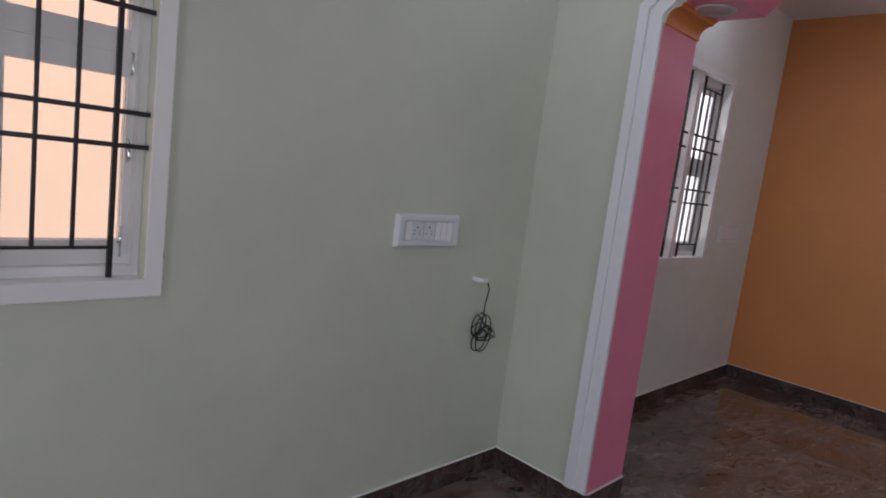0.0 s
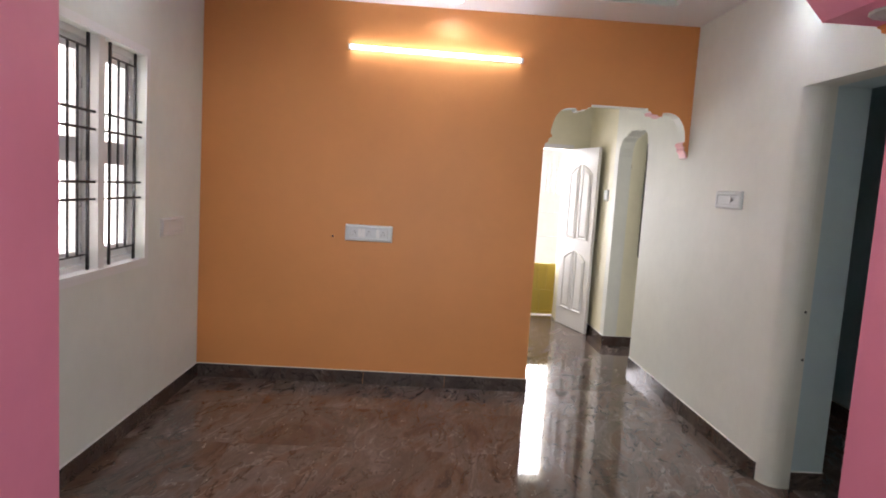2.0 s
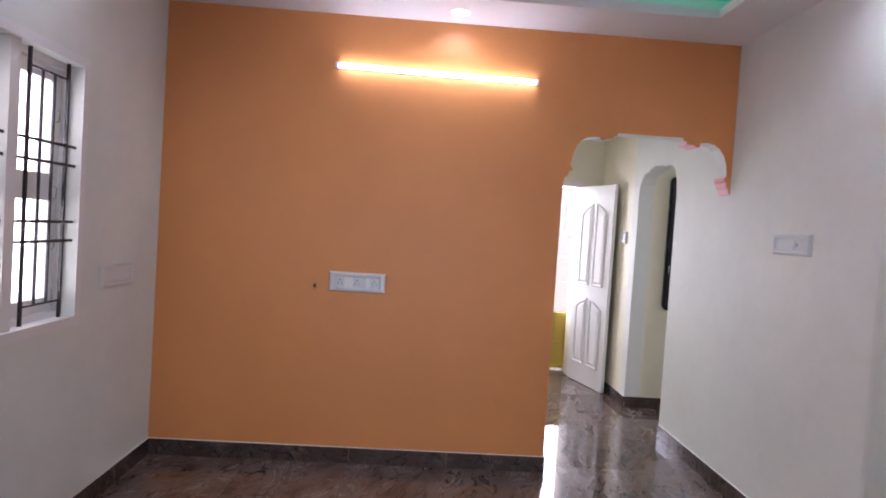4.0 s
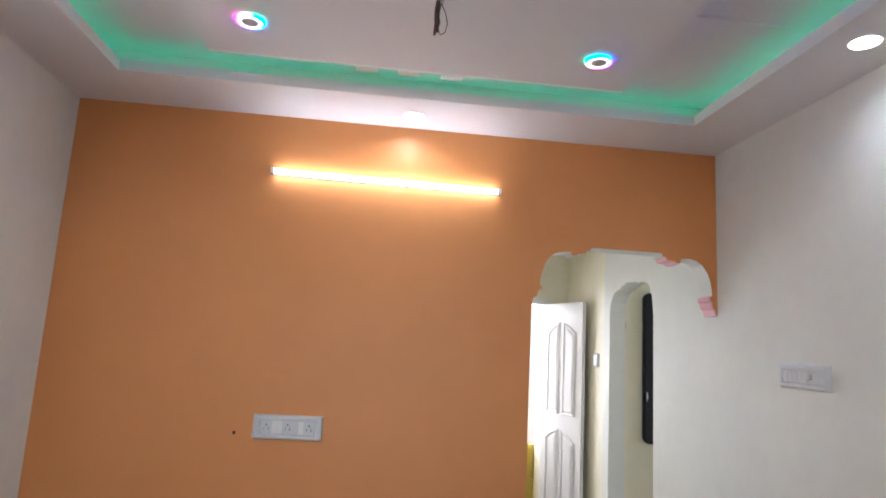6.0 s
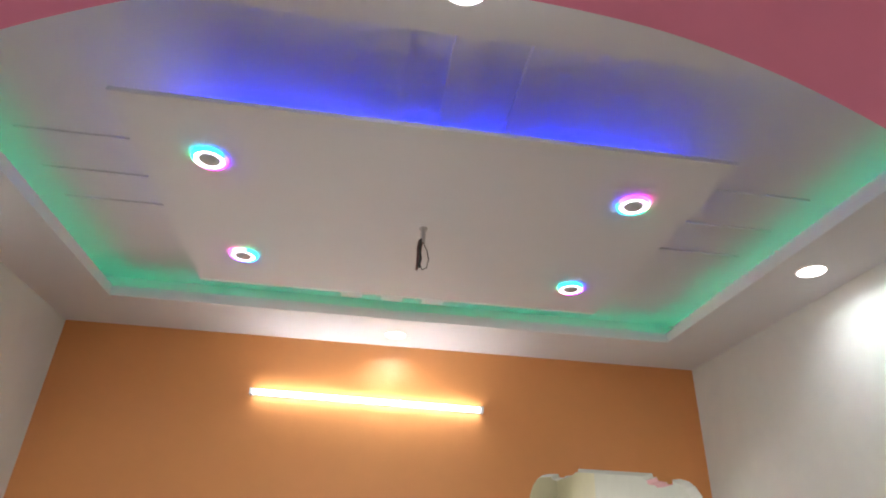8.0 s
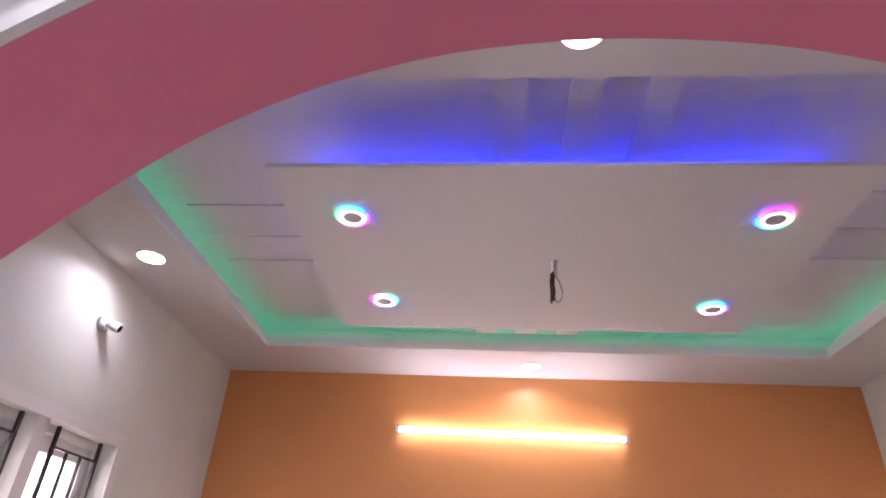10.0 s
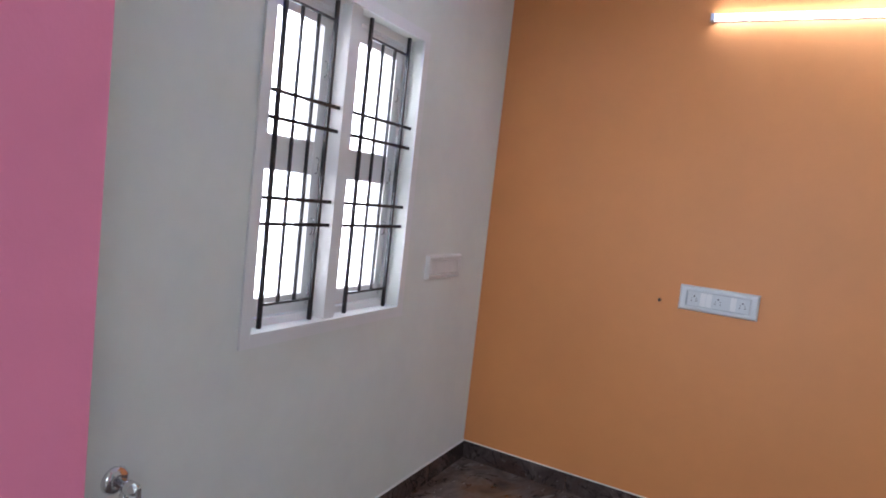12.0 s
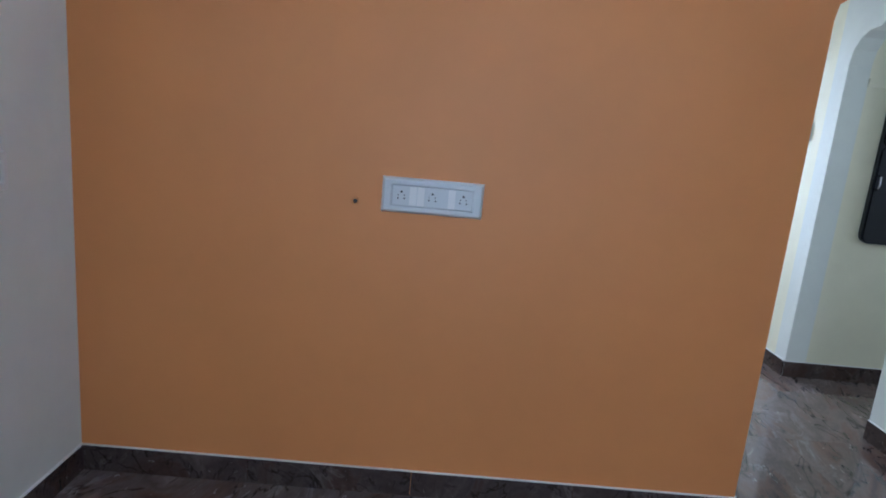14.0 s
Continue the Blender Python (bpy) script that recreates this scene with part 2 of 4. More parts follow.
def tube(bm, path, radius, sides=10, closed_ends=True):
    """A round rod along a list of points."""
    pts = [Vector(p) for p in path]
    rings = []
    for i, p in enumerate(pts):
        d = (pts[min(i + 1, len(pts) - 1)] - pts[max(i - 1, 0)]).normalized()
        side = d.cross(Vector((0, 0, 1)) if abs(d.z) < 0.9 else Vector((1, 0, 0))).normalized()
        up = side.cross(d)
        rings.append([bm.verts.new(p + radius * (math.cos(a) * side + math.sin(a) * up)) for a in (math.tau * k / sides for k in range(sides))])
    for r0, r1 in zip(rings, rings[1:]):
        for k in range(sides):
            f = bm.faces.new((r0[k], r0[(k + 1) % sides], r1[(k + 1) % sides], r1[k]))
            f.smooth = True
    if closed_ends:
        bm.faces.new(rings[0][::-1])
        bm.faces.new(rings[-1])
    return bm


def lathe(bm, profile, sides=32, centre=(0, 0, 0), axis="z"):
    """A turned shape from (radius, height) pairs round an axis."""
    rings = []
    for r, h in profile:
        ring = []
        for k in range(sides):
            a = math.tau * k / sides
            c, s = r * math.cos(a), r * math.sin(a)
            p = {"z": (c, s, h), "x": (h, c, s), "y": (c, h, s)}[axis]
            ring.append(bm.verts.new(Vector(centre) + Vector(p)))
        rings.append(ring)
    for r0, r1 in zip(rings, rings[1:]):
        for k in range(sides):
            f = bm.faces.new((r0[k], r0[(k + 1) % sides], r1[(k + 1) % sides], r1[k]))
            f.smooth = True
    for ring in (rings[0], rings[-1]):
        bm.faces.new(ring)
    bmesh.ops.recalc_face_normals(bm, faces=bm.faces)
    return bm


def soften(bm, width, segments=2, angle=40):
    edges = [e for e in bm.edges if len(e.link_faces) == 2 and e.calc_face_angle(0) > radians(angle)]
    bmesh.ops.bevel(bm, geom=edges, offset=width, segments=segments, affect="EDGES", profile=0.6, clamp_overlap=True)
    return bm


def mesh_of(name, bm, mat):
    me = bpy.data.meshes.new(name)
    bm.to_mesh(me)
    bm.free()
    for m in (mat if isinstance(mat, (list, tuple)) else [mat]):
        me.materials.append(m)
    return me


def part(name, bm, mat, parent=None, label=""):
    ob = new(name, mesh_of(name, bm, mat))
    if parent is not None:
        ob.parent = parent
        ob.matrix_parent_inverse = parent.matrix_world.inverted()
    return tagged(ob, label)


def thing(name, label, category, at=(0, 0, 0), group="", kind=""):
    ob = new(name)
    ob.empty_display_size = 0.1
    ob.matrix_world = Matrix.Translation(at)
    return tagged(ob, label, category, group, kind)


def structure(name, bm, mat, label="", category="wall"):
    return tagged(part(name, bm, mat), label, category, kind="structure")


# ---- walls ----
def wall_with_openings(x0, x1, y0, y1, z0, z1, holes):
    """A wall along y between x0 and x1, with rectangular holes (y0, y1, z0, z1) in order of y."""
    bm = bmesh.new()
    y = y0
    for h0, h1, b, t in holes:
        box(bm, x0, x1, y, h0, z0, z1)
        if b > z0:
            box(bm, x0, x1, h0, h1, z0, b)
        box(bm, x0, x1, h0, h1, t, z1)
        y = h1
    box(bm, x0, x1, y, y1, z0, z1)
    bmesh.ops.remove_doubles(bm, verts=bm.verts, dist=1e-5)
    return bm


WH = (3.992, 4.830, 0.962, 2.088)      # hall window opening y, y, z, z
WD = (0.475, 1.318, 0.955, 2.07)      # dining window opening
structure("wall_west_hall", wall_with_openings(WEST_OUT, XL, YB - 0.15, YE, 0, 3.0, [WH]), M_HALL, "cream painted plaster wall round the hall window")
structure("wall_west_dining", wall_with_openings(WEST_OUT, XL, YS, YB - 0.15, 0, 3.0, [WD]), M_GREEN, "pale green painted plaster wall of the dining room")
# gap in this unseen wall is made up to admit the south fill
structure("wall_south", boxed((WEST_OUT, -0.95, YS - 0.2, YS, 0, 3.0), (-0.95, 0.35, YS - 0.2, YS, 2.2, 3.0), (0.35, EAST_OUT, YS - 0.2, YS, 0, 3.0)), M_GREEN, "pale green painted plaster wall")
# invented opening, cut only to let the east fill lamp through
structure("wall_east_dining", wall_with_openings(XR, EAST_OUT, YS, YA, 0, 3.0, [(0.15, 1.65, 0.9, 2.1)]), M_GREEN, "pale green painted plaster wall round an added, unseen opening")

# east wall of the hall: door opening to the teal room, arched opening to the kitchen
DO0, DO1, DOT = 3.42, 4.34, 2.09
K0, K1 = 6.48, 7.25
kitchen_edge = [(K0, 0), (K0, 1.83), (6.50, 1.95), (6.535, 2.035), (6.60, 2.075), (6.68, 2.082), (6.72, 2.072), (6.76, 2.092), (6.94, 2.10), (6.985, 2.075), (7.02, 2.085),
                (7.05, 2.062), (7.13, 2.052), (7.19, 2.02), (7.235, 1.96), (K1, 1.88), (K1, 0)]
bm = bmesh.new()
prism(bm, [(DO1 + 0.10, 0), (K0, 0)] + kitchen_edge[1:-1] + [(K1, 0), (7.37, 0), (7.37, 3.0), (YA, 3.0), (YA, 0), (DO0, 0), (DO0, DOT), (DO1 + 0.10, DOT)], "x", XR, XR + 0.13)
structure("wall_east_hall", bm, M_HALL, "cream painted plaster wall with a door opening and an arch")
bm = boxed((XR + 0.13, EAST_OUT, YA, DO0, 0, 3.0), (XR + 0.13, EAST_OUT, DO0, DO1, DOT, 3.0), (XR + 0.13, EAST_OUT, DO1, 5.95, 0, 3.0))
structure("wall_teal_inner", bm, M_TEAL, "teal painted inner face of the bedroom wall")
# rounded plaster corner at the door opening
bm = bmesh.new()
corner = [(XR + 0.13, DO1)] + [(XR + 0.10 - 0.10 * math.sin(a) + 0.0, DO1 + 0.10 - 0.10 * math.cos(a)) for a in (math.pi / 2 * k / 8 for k in range(9))] + [(XR + 0.13, DO1 + 0.10)]
prism(bm, corner, "z", 0, DOT)
structure("wall_corner_rounded", bm, M_HALL, "rounded cream plaster corner of the door opening")

# orange wall with its ornamental arch beside the east wall
AX = 0.512
arch_orange = [(AX, 0), (AX, 1.78), (0.520, 1.83), (0.543, 1.846), (0.545, 1.868), (0.566, 1.880), (0.566, 1.893), (0.554, 1.905), (0.556, 1.93), (0.567, 1.981), (0.585, 2.029), (0.613, 2.066), (0.640, 2.082),
               (0.675, 2.090), (0.722, 2.092), (0.728, 2.076), (0.752, 2.074), (0.760, 2.084), (0.800, 2.090), (0.812, 2.104), (0.830, 2.108), (0.832, 2.124),
               (1.240, 2.124), (1.244, 2.106), (1.262, 2.104), (1.270, 2.088), (1.312, 2.084), (1.322, 2.074), (1.345, 2.076), (1.350, 2.098), (1.395, 2.104), (1.440, 2.094), (1.475, 2.070), (1.503, 2.030),
               (1.520, 1.985), (1.527, 1.94), (1.529, 1.905), (1.516, 1.893), (1.516, 1.880), (1.530, 1.868), (1.530, 1.846), (1.545, 1.83), (1.556, 1.80), (XR, 1.795)]
bm = bmesh.new()
prism(bm, [(XL, 0)] + arch_orange + [(XR, 3.0), (XL, 3.0)], "y", YO, YO2)
bm.faces.ensure_lookup_table()
for f in bm.faces:
    f.normal_update()
    f.material_index = 0 if f.normal.y < -0.9 else 1
structure("wall_north", bm, [M_ORANGE, M_HALL], "orange painted feature wall with an ornamental cream-edged arch")
for tag, outline in (("upper", [(1.262, 2.107), (1.262, 2.100), (1.268, 2.084), (1.310, 2.080), (1.320, 2.070), (1.349, 2.072), (1.352, 2.10), (1.30, 2.11)]),
                     ("lower", [(1.532, 1.908), (1.513, 1.895), (1.513, 1.878), (1.526, 1.866), (1.526, 1.844), (1.541, 1.828), (1.552, 1.797), (1.559, 1.792), (1.559, 1.908)])):
    bm = bmesh.new()
    prism(bm, outline, "y", YO + 0.004, YO2 + 0.004)
    structure("arch_corbel", bm, M_LIGHTPINK, "stepped plaster corbel of the arch painted light pink", "moulding")

# pink arch between dining room and hall
JL, JR = -1.412, 1.085



def curved(points, steps=5):
    """A smooth line through the points, with the first and last as they are."""
    out = []
    for i in range(len(points) - 1):
        p0, p1, p2, p3 = (Vector(points[min(max(k, 0), len(points) - 1)]) for k in (i - 1, i, i + 1, i + 2))
        for k in range(steps):
            t = k / steps
            out.append(tuple(0.5 * (2 * p1 + (p2 - p0) * t + (2 * p0 - 5 * p1 + 4 * p2 - p3) * t * t + (3 * p1 - p0 - 3 * p2 + p3) * t ** 3)))
    return out + [tuple(points[-1])]


crown = curved([(-1.168, 2.034), (-1.00, 2.205), (-0.88, 2.306), (-0.733, 2.394), (-0.60, 2.450), (-0.47, 2.489), (-0.32, 2.512), (-0.1635, 2.521), (-0.007, 2.512), (0.143, 2.489), (0.273, 2.450),
                (0.406, 2.394), (0.553, 2.306), (0.673, 2.205), (0.841, 2.034)])
corbel = [(JL, 0), (JL, 1.960), (JL + 0.009, 1.962)] + [(JL + 0.010 + 0.048 * (1 - math.cos(a)), 1.975 + 0.041 * math.sin(a)) for a in (math.pi / 2 * k / 9 for k in range(10))]
corbel += [(JL + 0.061, 2.026), (JL + 0.073, 2.029), (JL + 0.074, 2.034)]
arch_pink = corbel + crown + [(JL + JR - x, z) for x, z in corbel[::-1]]
bm = bmesh.new()
prism(bm, [(XL, 0)] + arch_pink + [(XR, 0), (XR, 3.0), (XL, 3.0)], "y", YA, YB)
for f in bm.faces:
    f.normal_update()
    c = f.calc_center_median()
    if f.normal.y < -0.9:
        f.material_index = 1
    elif f.normal.y > 0.9:
        f.material_index = 2
    elif 1.958 < c.z < 2.0335 and (c.x < -1.2 or c.x > 0.87) and abs(f.normal.z) < 0.9995:
        f.material_index = 3
    else:
        f.material_index = 0
structure("wall_arch", bm, [M_PINK, M_GREEN, M_HALL, M_CORBEL], "plaster arch with a pink reveal between dining room and hall", "arch")


def offset(outline, d):
    """The open outline moved by d to its left."""
    out = []
    for i, p in enumerate(outline):
        a, b = outline[max(i - 1, 0)], outline[min(i + 1, len(outline) - 1)]
        sides = [Vector((-(q[1] - p_[1]), q[0] - p_[0])).normalized() for p_, q in ((a, p), (p, b)) if p_ != q]
        n = sum(sides, Vector((0, 0))).normalized()
        n *= d / n.dot(sides[0])
        out.append((p[0] + n.x, p[1] + n.y))
    return out


foot = [(JL, 0.1), (JL, 1.99), (JL + 0.045, 2.034)]
simple = foot + crown[:1] + crown[2:-2] + crown[-1:] + [(JL + JR - x, z) for x, z in foot[::-1]]
trim_parent = tagged(thing("trim_arch", "stepped white moulding round the pink arch", "moulding"), kind="structure")
for k, (d0, d1, proud) in enumerate(((0.0, 0.030, 0.016), (0.030, 0.055, 0.008), (0.055, 0.095, 0.022))):
    a, b = offset(simple, d0), offset(simple, d1)
    bm = bmesh.new()
    rings = [[bm.verts.new((p[0], y, p[1])) for p, y in ((p0, YA - 0.0005), (p0, YA - proud), (p1, YA - proud), (p1, YA - 0.0005))] for p0, p1 in zip(a, b)]
    for r0, r1 in zip(rings, rings[1:]):
        for i in range(4):
            bm.faces.new((r0[i], r0[(i + 1) % 4], r1[(i + 1) % 4], r1[i]))
    bm.faces.new(rings[0])
    bm.faces.new(rings[-1])
    bmesh.ops.recalc_face_normals(bm, faces=bm.faces)
    part("moulding_strip", bm, M_TRIM, trim_parent)

# passage behind the orange wall, kitchen, teal room
structure("wall_passage_west", boxed((-0.80, -0.68, YO2, YE, 0, 3.0)), M_CREAM, "cream painted plaster wall")
DX0, DX1, DZT = 0.50, 1.32, 2.0
bm = boxed((-0.80, DX0, YE, YE + 0.2, 0, 3.0), (DX0, DX1, YE, YE + 0.2, DZT, 3.0), (DX1, 4.2, YE, YE + 0.2, 0, 3.0))
structure("wall_passage_end", bm, M_CREAM, "cream painted plaster wall round the back door")
structure("wall_pier", boxed((XR, XR + 0.13, 7.37, YE, 0, 3.0)), M_CREAM, "cream painted plaster pier")
structure("wall_kitchen_partition", boxed((XR + 0.13, 4.2, K1, 7.37, 0, 3.0)), M_CREAM, "cream painted plaster partition of the kitchen")
structure("kitchen_moulding", soften(boxed((XR + 0.13, 1.828, K1 - 0.012, K1, 1.770, 1.815)), 0.003), M_CREAM, "thin cream plaster band on the kitchen partition", "moulding")
structure("wall_kitchen_south", boxed((EAST_OUT - 0.17, 4.2, 5.95, 6.1, 0, 3.0)), M_HALL, "cream painted plaster wall")
structure("wall_kitchen_east", boxed((4.2, 4.4, 5.95, YE + 0.2, 0, 3.0)), M_HALL, "cream painted plaster wall")
structure("wall_teal_east", boxed((2.76, 2.9, 2.6, 5.95, 0, 3.0)), M_TEAL, "teal painted plaster wall")
structure("wall_teal_north", boxed((EAST_OUT, 2.76, 5.88, 5.95, 0, 3.0)), M_TEAL, "teal painted plaster wall")
structure("wall_teal_south", boxed((EAST_OUT, 2.76, 2.5, 2.6, 0, 3.0)), M_TEAL, "teal painted plaster wall")

# ---- ceilings ----
structure("ceiling_slab", boxed((WEST_OUT, 4.4, YS - 0.2, YE + 0.2, 3.0, 3.15)), M_CEIL, "white plastered roof slab", "ceiling")
structure("ceiling_dining", boxed((XL, XR, YS, YA, 2.88, 2.90)), M_CEIL, "white gypsum ceiling of the dining room", "ceiling")
structure("ceiling_passage", boxed((-0.68, XR, YO2, YE, 2.70, 2.72)), M_CEIL, "white gypsum ceiling of the passage", "ceiling")
structure("ceiling_kitchen", boxed((XR, 4.2, 6.1, K1, 2.70, 2.72)), M_CEIL, "white gypsum ceiling of the kitchen", "ceiling")
structure("ceiling_teal", boxed((EAST_OUT, 2.76, 2.6, 5.88, 2.70, 2.72)), M_CEIL, "white gypsum ceiling of the bedroom", "ceiling")
# the hall's tray: soffit ring, lip, trough, upper ceiling
LIP, TR = 2.760, 0.10
bm = boxed((XL, TX0, YB, YO, ZC, ZC + 0.012), (TX1, XR, YB, YO, ZC, ZC + 0.012), (TX0, TX1, YB, TY0, ZC, ZC + 0.012), (TX0, TX1, TY1, YO, ZC, ZC + 0.012))
structure("ceiling_hall_soffit", bm, M_CEIL, "white gypsum soffit round the tray ceiling", "ceiling")
bm = boxed((TX0 - 0.012, TX0, TY0, TY1 + 0.012, ZC + 0.012, LIP), (TX1, TX1 + 0.012, TY0, TY1 + 0.012, ZC + 0.012, LIP), (TX0, TX1, TY1, TY1 + 0.012, ZC + 0.012, LIP), (TX0 - 0.012, TX1 + 0.012, TY0 - 0.012, TY0, ZC + 0.012, ZU))
structure("ceiling_hall_lip", bm, M_CEIL, "white gypsum lip of the cove", "ceiling")
bm = boxed((TX0 - TR - 0.012, TX0 - TR, TY0, TY1 + TR, ZC + 0.012, ZU), (TX1 + TR, TX1 + TR + 0.012, TY0, TY1 + TR, ZC + 0.012, ZU), (TX0 - TR, TX1 + TR, TY1 + TR, TY1 + TR + 0.012, ZC + 0.012, ZU))
structure("ceiling_hall_cove_back", bm, M_CEIL, "white gypsum back of the cove", "ceiling")
structure("ceiling_hall_upper", boxed((XL, XR, YB, YO, ZU, ZU + 0.012)), M_CEIL, "white gypsum upper ceiling of the hall", "ceiling")
# hanging slab with a recessed neck
bm = boxed((SX0, SX1, SY0, SY1, SZ, SZ + 0.014))
structure("ceiling_hall_panel", bm, M_CEIL, "white gypsum panel hanging in the tray", "ceiling")
structure("ceiling_hall_panel_neck", boxed((SX0 + 0.18, SX1 - 0.18, SY0 + 0.26, SY1 - 0.10, SZ + 0.014, ZU)), M_CEIL, "white gypsum neck above the hanging panel", "ceiling")
bars = bmesh.new()
for x in (-0.384, -0.180, 0.024):
    box(bars, x, x + 0.090, TY0, SY0 + 0.26, ZU - 0.022, ZU)
for x in (-0.476, -0.277, -0.071):
    box(bars, x, x + 0.104, SY1 - 0.10, TY1 - 0.03, ZU - 0.022, ZU)
for y in (4.205, 4.425, 4.620):
    box(bars, TX0 + 0.02, SX0 + 0.18, y, y + 0.090, ZU - 0.007, ZU)
for y in (4.115, 4.340, 4.560):
    box(bars, SX1 - 0.18, TX1 - 0.02, y, y + 0.090, ZU - 0.007, ZU)
soften(bars, 0.005, 2)
structure("ceiling_hall_bars", bars, M_CEIL, "three flat gypsum bars on each side of the panel", "ceiling")

# painted whiter than the panel, in place of light from the batten
tabs = bmesh.new()
for x0, x1, d in ((-0.462, -0.371, 0.060), (-0.288, -0.197, 0.060), (-0.110, -0.019, 0.060), (SX0, SX1, 0.012)):
    prism(tabs, [(SY1 + 0.001, SZ), (SY1 + 0.001 + d, SZ - 0.002), (SY1 + 0.001 + d, SZ + 0.004), (SY1 + 0.001, SZ + 0.004)], "x", x0, x1)
structure("ceiling_hall_tabs", tabs, paint("batten_lit_gypsum", (0.92, 0.92, 0.92), 0.4, vary=0.01), "gypsum tabs and lip on the panel edge, whitened for batten light", "ceiling")

# ---- LED strips in the cove ----
cove = tagged(thing("cove_light", "green glowing LED strip hidden in the cove", "led strip", (TX0, TY1, ZC + 0.012)), group="cove strips")
for x0, x1, y0, y1 in ((TX0 - 0.034, TX0 - 0.024, TY0, TY1 + 0.05), (TX1 + 0.024, TX1 + 0.034, TY0, TY1 + 0.05), (TX0 - 0.02, TX1 + 0.02, TY1 + 0.024, TY1 + 0.034)):
    part("strip_batten", boxed((x0, x1, y0, y1, ZC + 0.0125, ZC + 0.034)), M_CEIL, cove)
    part("led_strip", boxed((x0, x1, y0, y1, ZC + 0.0345, ZC + 0.0405)), G_GREEN, cove)
panel_strip = tagged(thing("panel_light", "blue glowing LED strip above the hanging panel", "led strip", (SX0, SY0, SZ + 0.02)))
part("strip_ledge", boxed((SX0 + 0.19, SX1 - 0.19, SY0 + 0.222, SY0 + 0.259, SZ + 0.0145, ZU - 0.062)), M_CEIL, panel_strip)
part("led_strip", boxed((SX0 + 0.07, SX1 - 0.05, SY0 + 0.228, SY0 + 0.238, ZU - 0.0615, ZU - 0.0555)), G_BLUE, panel_strip)
part("led_strip", boxed((SX0 + 0.14, SX0 + 0.15, SY0 + 0.30, SY1 - 0.1, SZ + 0.0145, SZ + 0.0205)), G_BLUE_WEAK, panel_strip)
part("led_strip", boxed((SX1 - 0.15, SX1 - 0.14, SY0 + 0.30, SY1 - 0.1, SZ + 0.0145, SZ + 0.0205)), G_BLUE_WEAK, panel_strip)


# ---- downlights ----
def downlight(x, y, z, energy, tone=(0.84, 0.95, 1.0)):
    th = thing("downlight", "round white recessed downlight, lit, in the ceiling", "ceiling light", (x, y, z), "downlights in the hall ceiling")
    part("bezel", lathe(bmesh.new(), [(0.058, 0), (0.0585, -0.002), (0.055, -0.0045), (0.052, -0.0045), (0.051, -0.002)], 32, (x, y, z)), M_PLASTIC, th)
    part("diffuser", lathe(bmesh.new(), [(0.0505, -0.001), (0.0505, -0.004), (0.030, -0.006), (0.001, -0.0065)], 32, (x, y, z)), G_SPOT, th)
    lamp("downlight_lamp", "AREA", look((x, y, z - 0.009), (x, y, z - 1)), energy, tone, size=0.09, shape="DISK", spread=150)
    return th


for x, y in ((-1.71, 4.37), (1.36, 4.39), (-0.188, 5.51), (-0.195, 3.330)):
    downlight(x, y, ZC, 1.25)
downlight(-1.45, 2.35, 2.88, 3.0)
# unseen second dining downlight, added as extra fill
downlight(0.90, 1.6, 2.88, 3.0)
# unseen warm downlight, put in to brighten the passage walls
downlight(0.10, 7.5, 2.70, 4.5, (1.0, 0.93, 0.80))


def ring_light(x, y, z, mat):
    th = thing("ring_light", "round ceiling light with a white and coloured glowing ring", "ceiling light", (x, y, z), "ring lights in the hanging panel")
    part("centre_disc", lathe(bmesh.new(), [(0.031, 0), (0.031, -0.008), (0.028, -0.011), (0.001, -0.011)], 32, (x, y, z)), M_PLASTIC2, th)
    part("white_ring", lathe(bmesh.new(), [(0.0312, -0.001), (0.0315, -0.009), (0.0435, -0.009), (0.0438, -0.001)], 40, (x, y, z)), G_RING, th)
    glow = part("coloured_ring", lathe(bmesh.new(), [(0.044, 0.0), (0.0445, -0.011), (0.0495, -0.010), (0.0515, -0.0005)], 40), mat, None)
    glow.location = (x, y, z)
    glow.parent = th
    glow.matrix_parent_inverse = th.matrix_world.inverted()
    return th


for (x, y), m in zip(((-0.833, 3.997), (0.455, 3.997), (-0.826, 4.615), (0.468, 4.639)), G_RAINBOWS):
    ring_light(x, y, SZ, m)


# ---- batten lamp on the orange wall ----
bx0, bx1, bz0, bz1 = -0.894, 0.307, 2.402, 2.388
batten = thing("batten_lamp", "long cool white LED batten, lit, on the orange wall", "wall lamp", (-0.29, YO, 2.395))
part("housing", soften(prism(bmesh.new(), [(bx0, bz0 - 0.014), (bx1, bz1 - 0.014), (bx1, bz1 + 0.014), (bx0, bz0 + 0.014)], "y", YO - 0.012, YO), 0.003), M_PLASTIC, batten)
part("light_tube", tube(bmesh.new(), [(bx0 + 0.01, YO - 0.024, bz0), (bx1 - 0.01, YO - 0.024, bz1)], 0.0115, 14), G_TUBE, batten)
for x, z in ((bx0, bz0), (bx1, bz1)):
    part("end_cap", soften(boxed((x - 0.008, x + 0.010, YO - 0.037, YO, z - 0.016, z + 0.016)), 0.003), M_PLASTIC, batten)


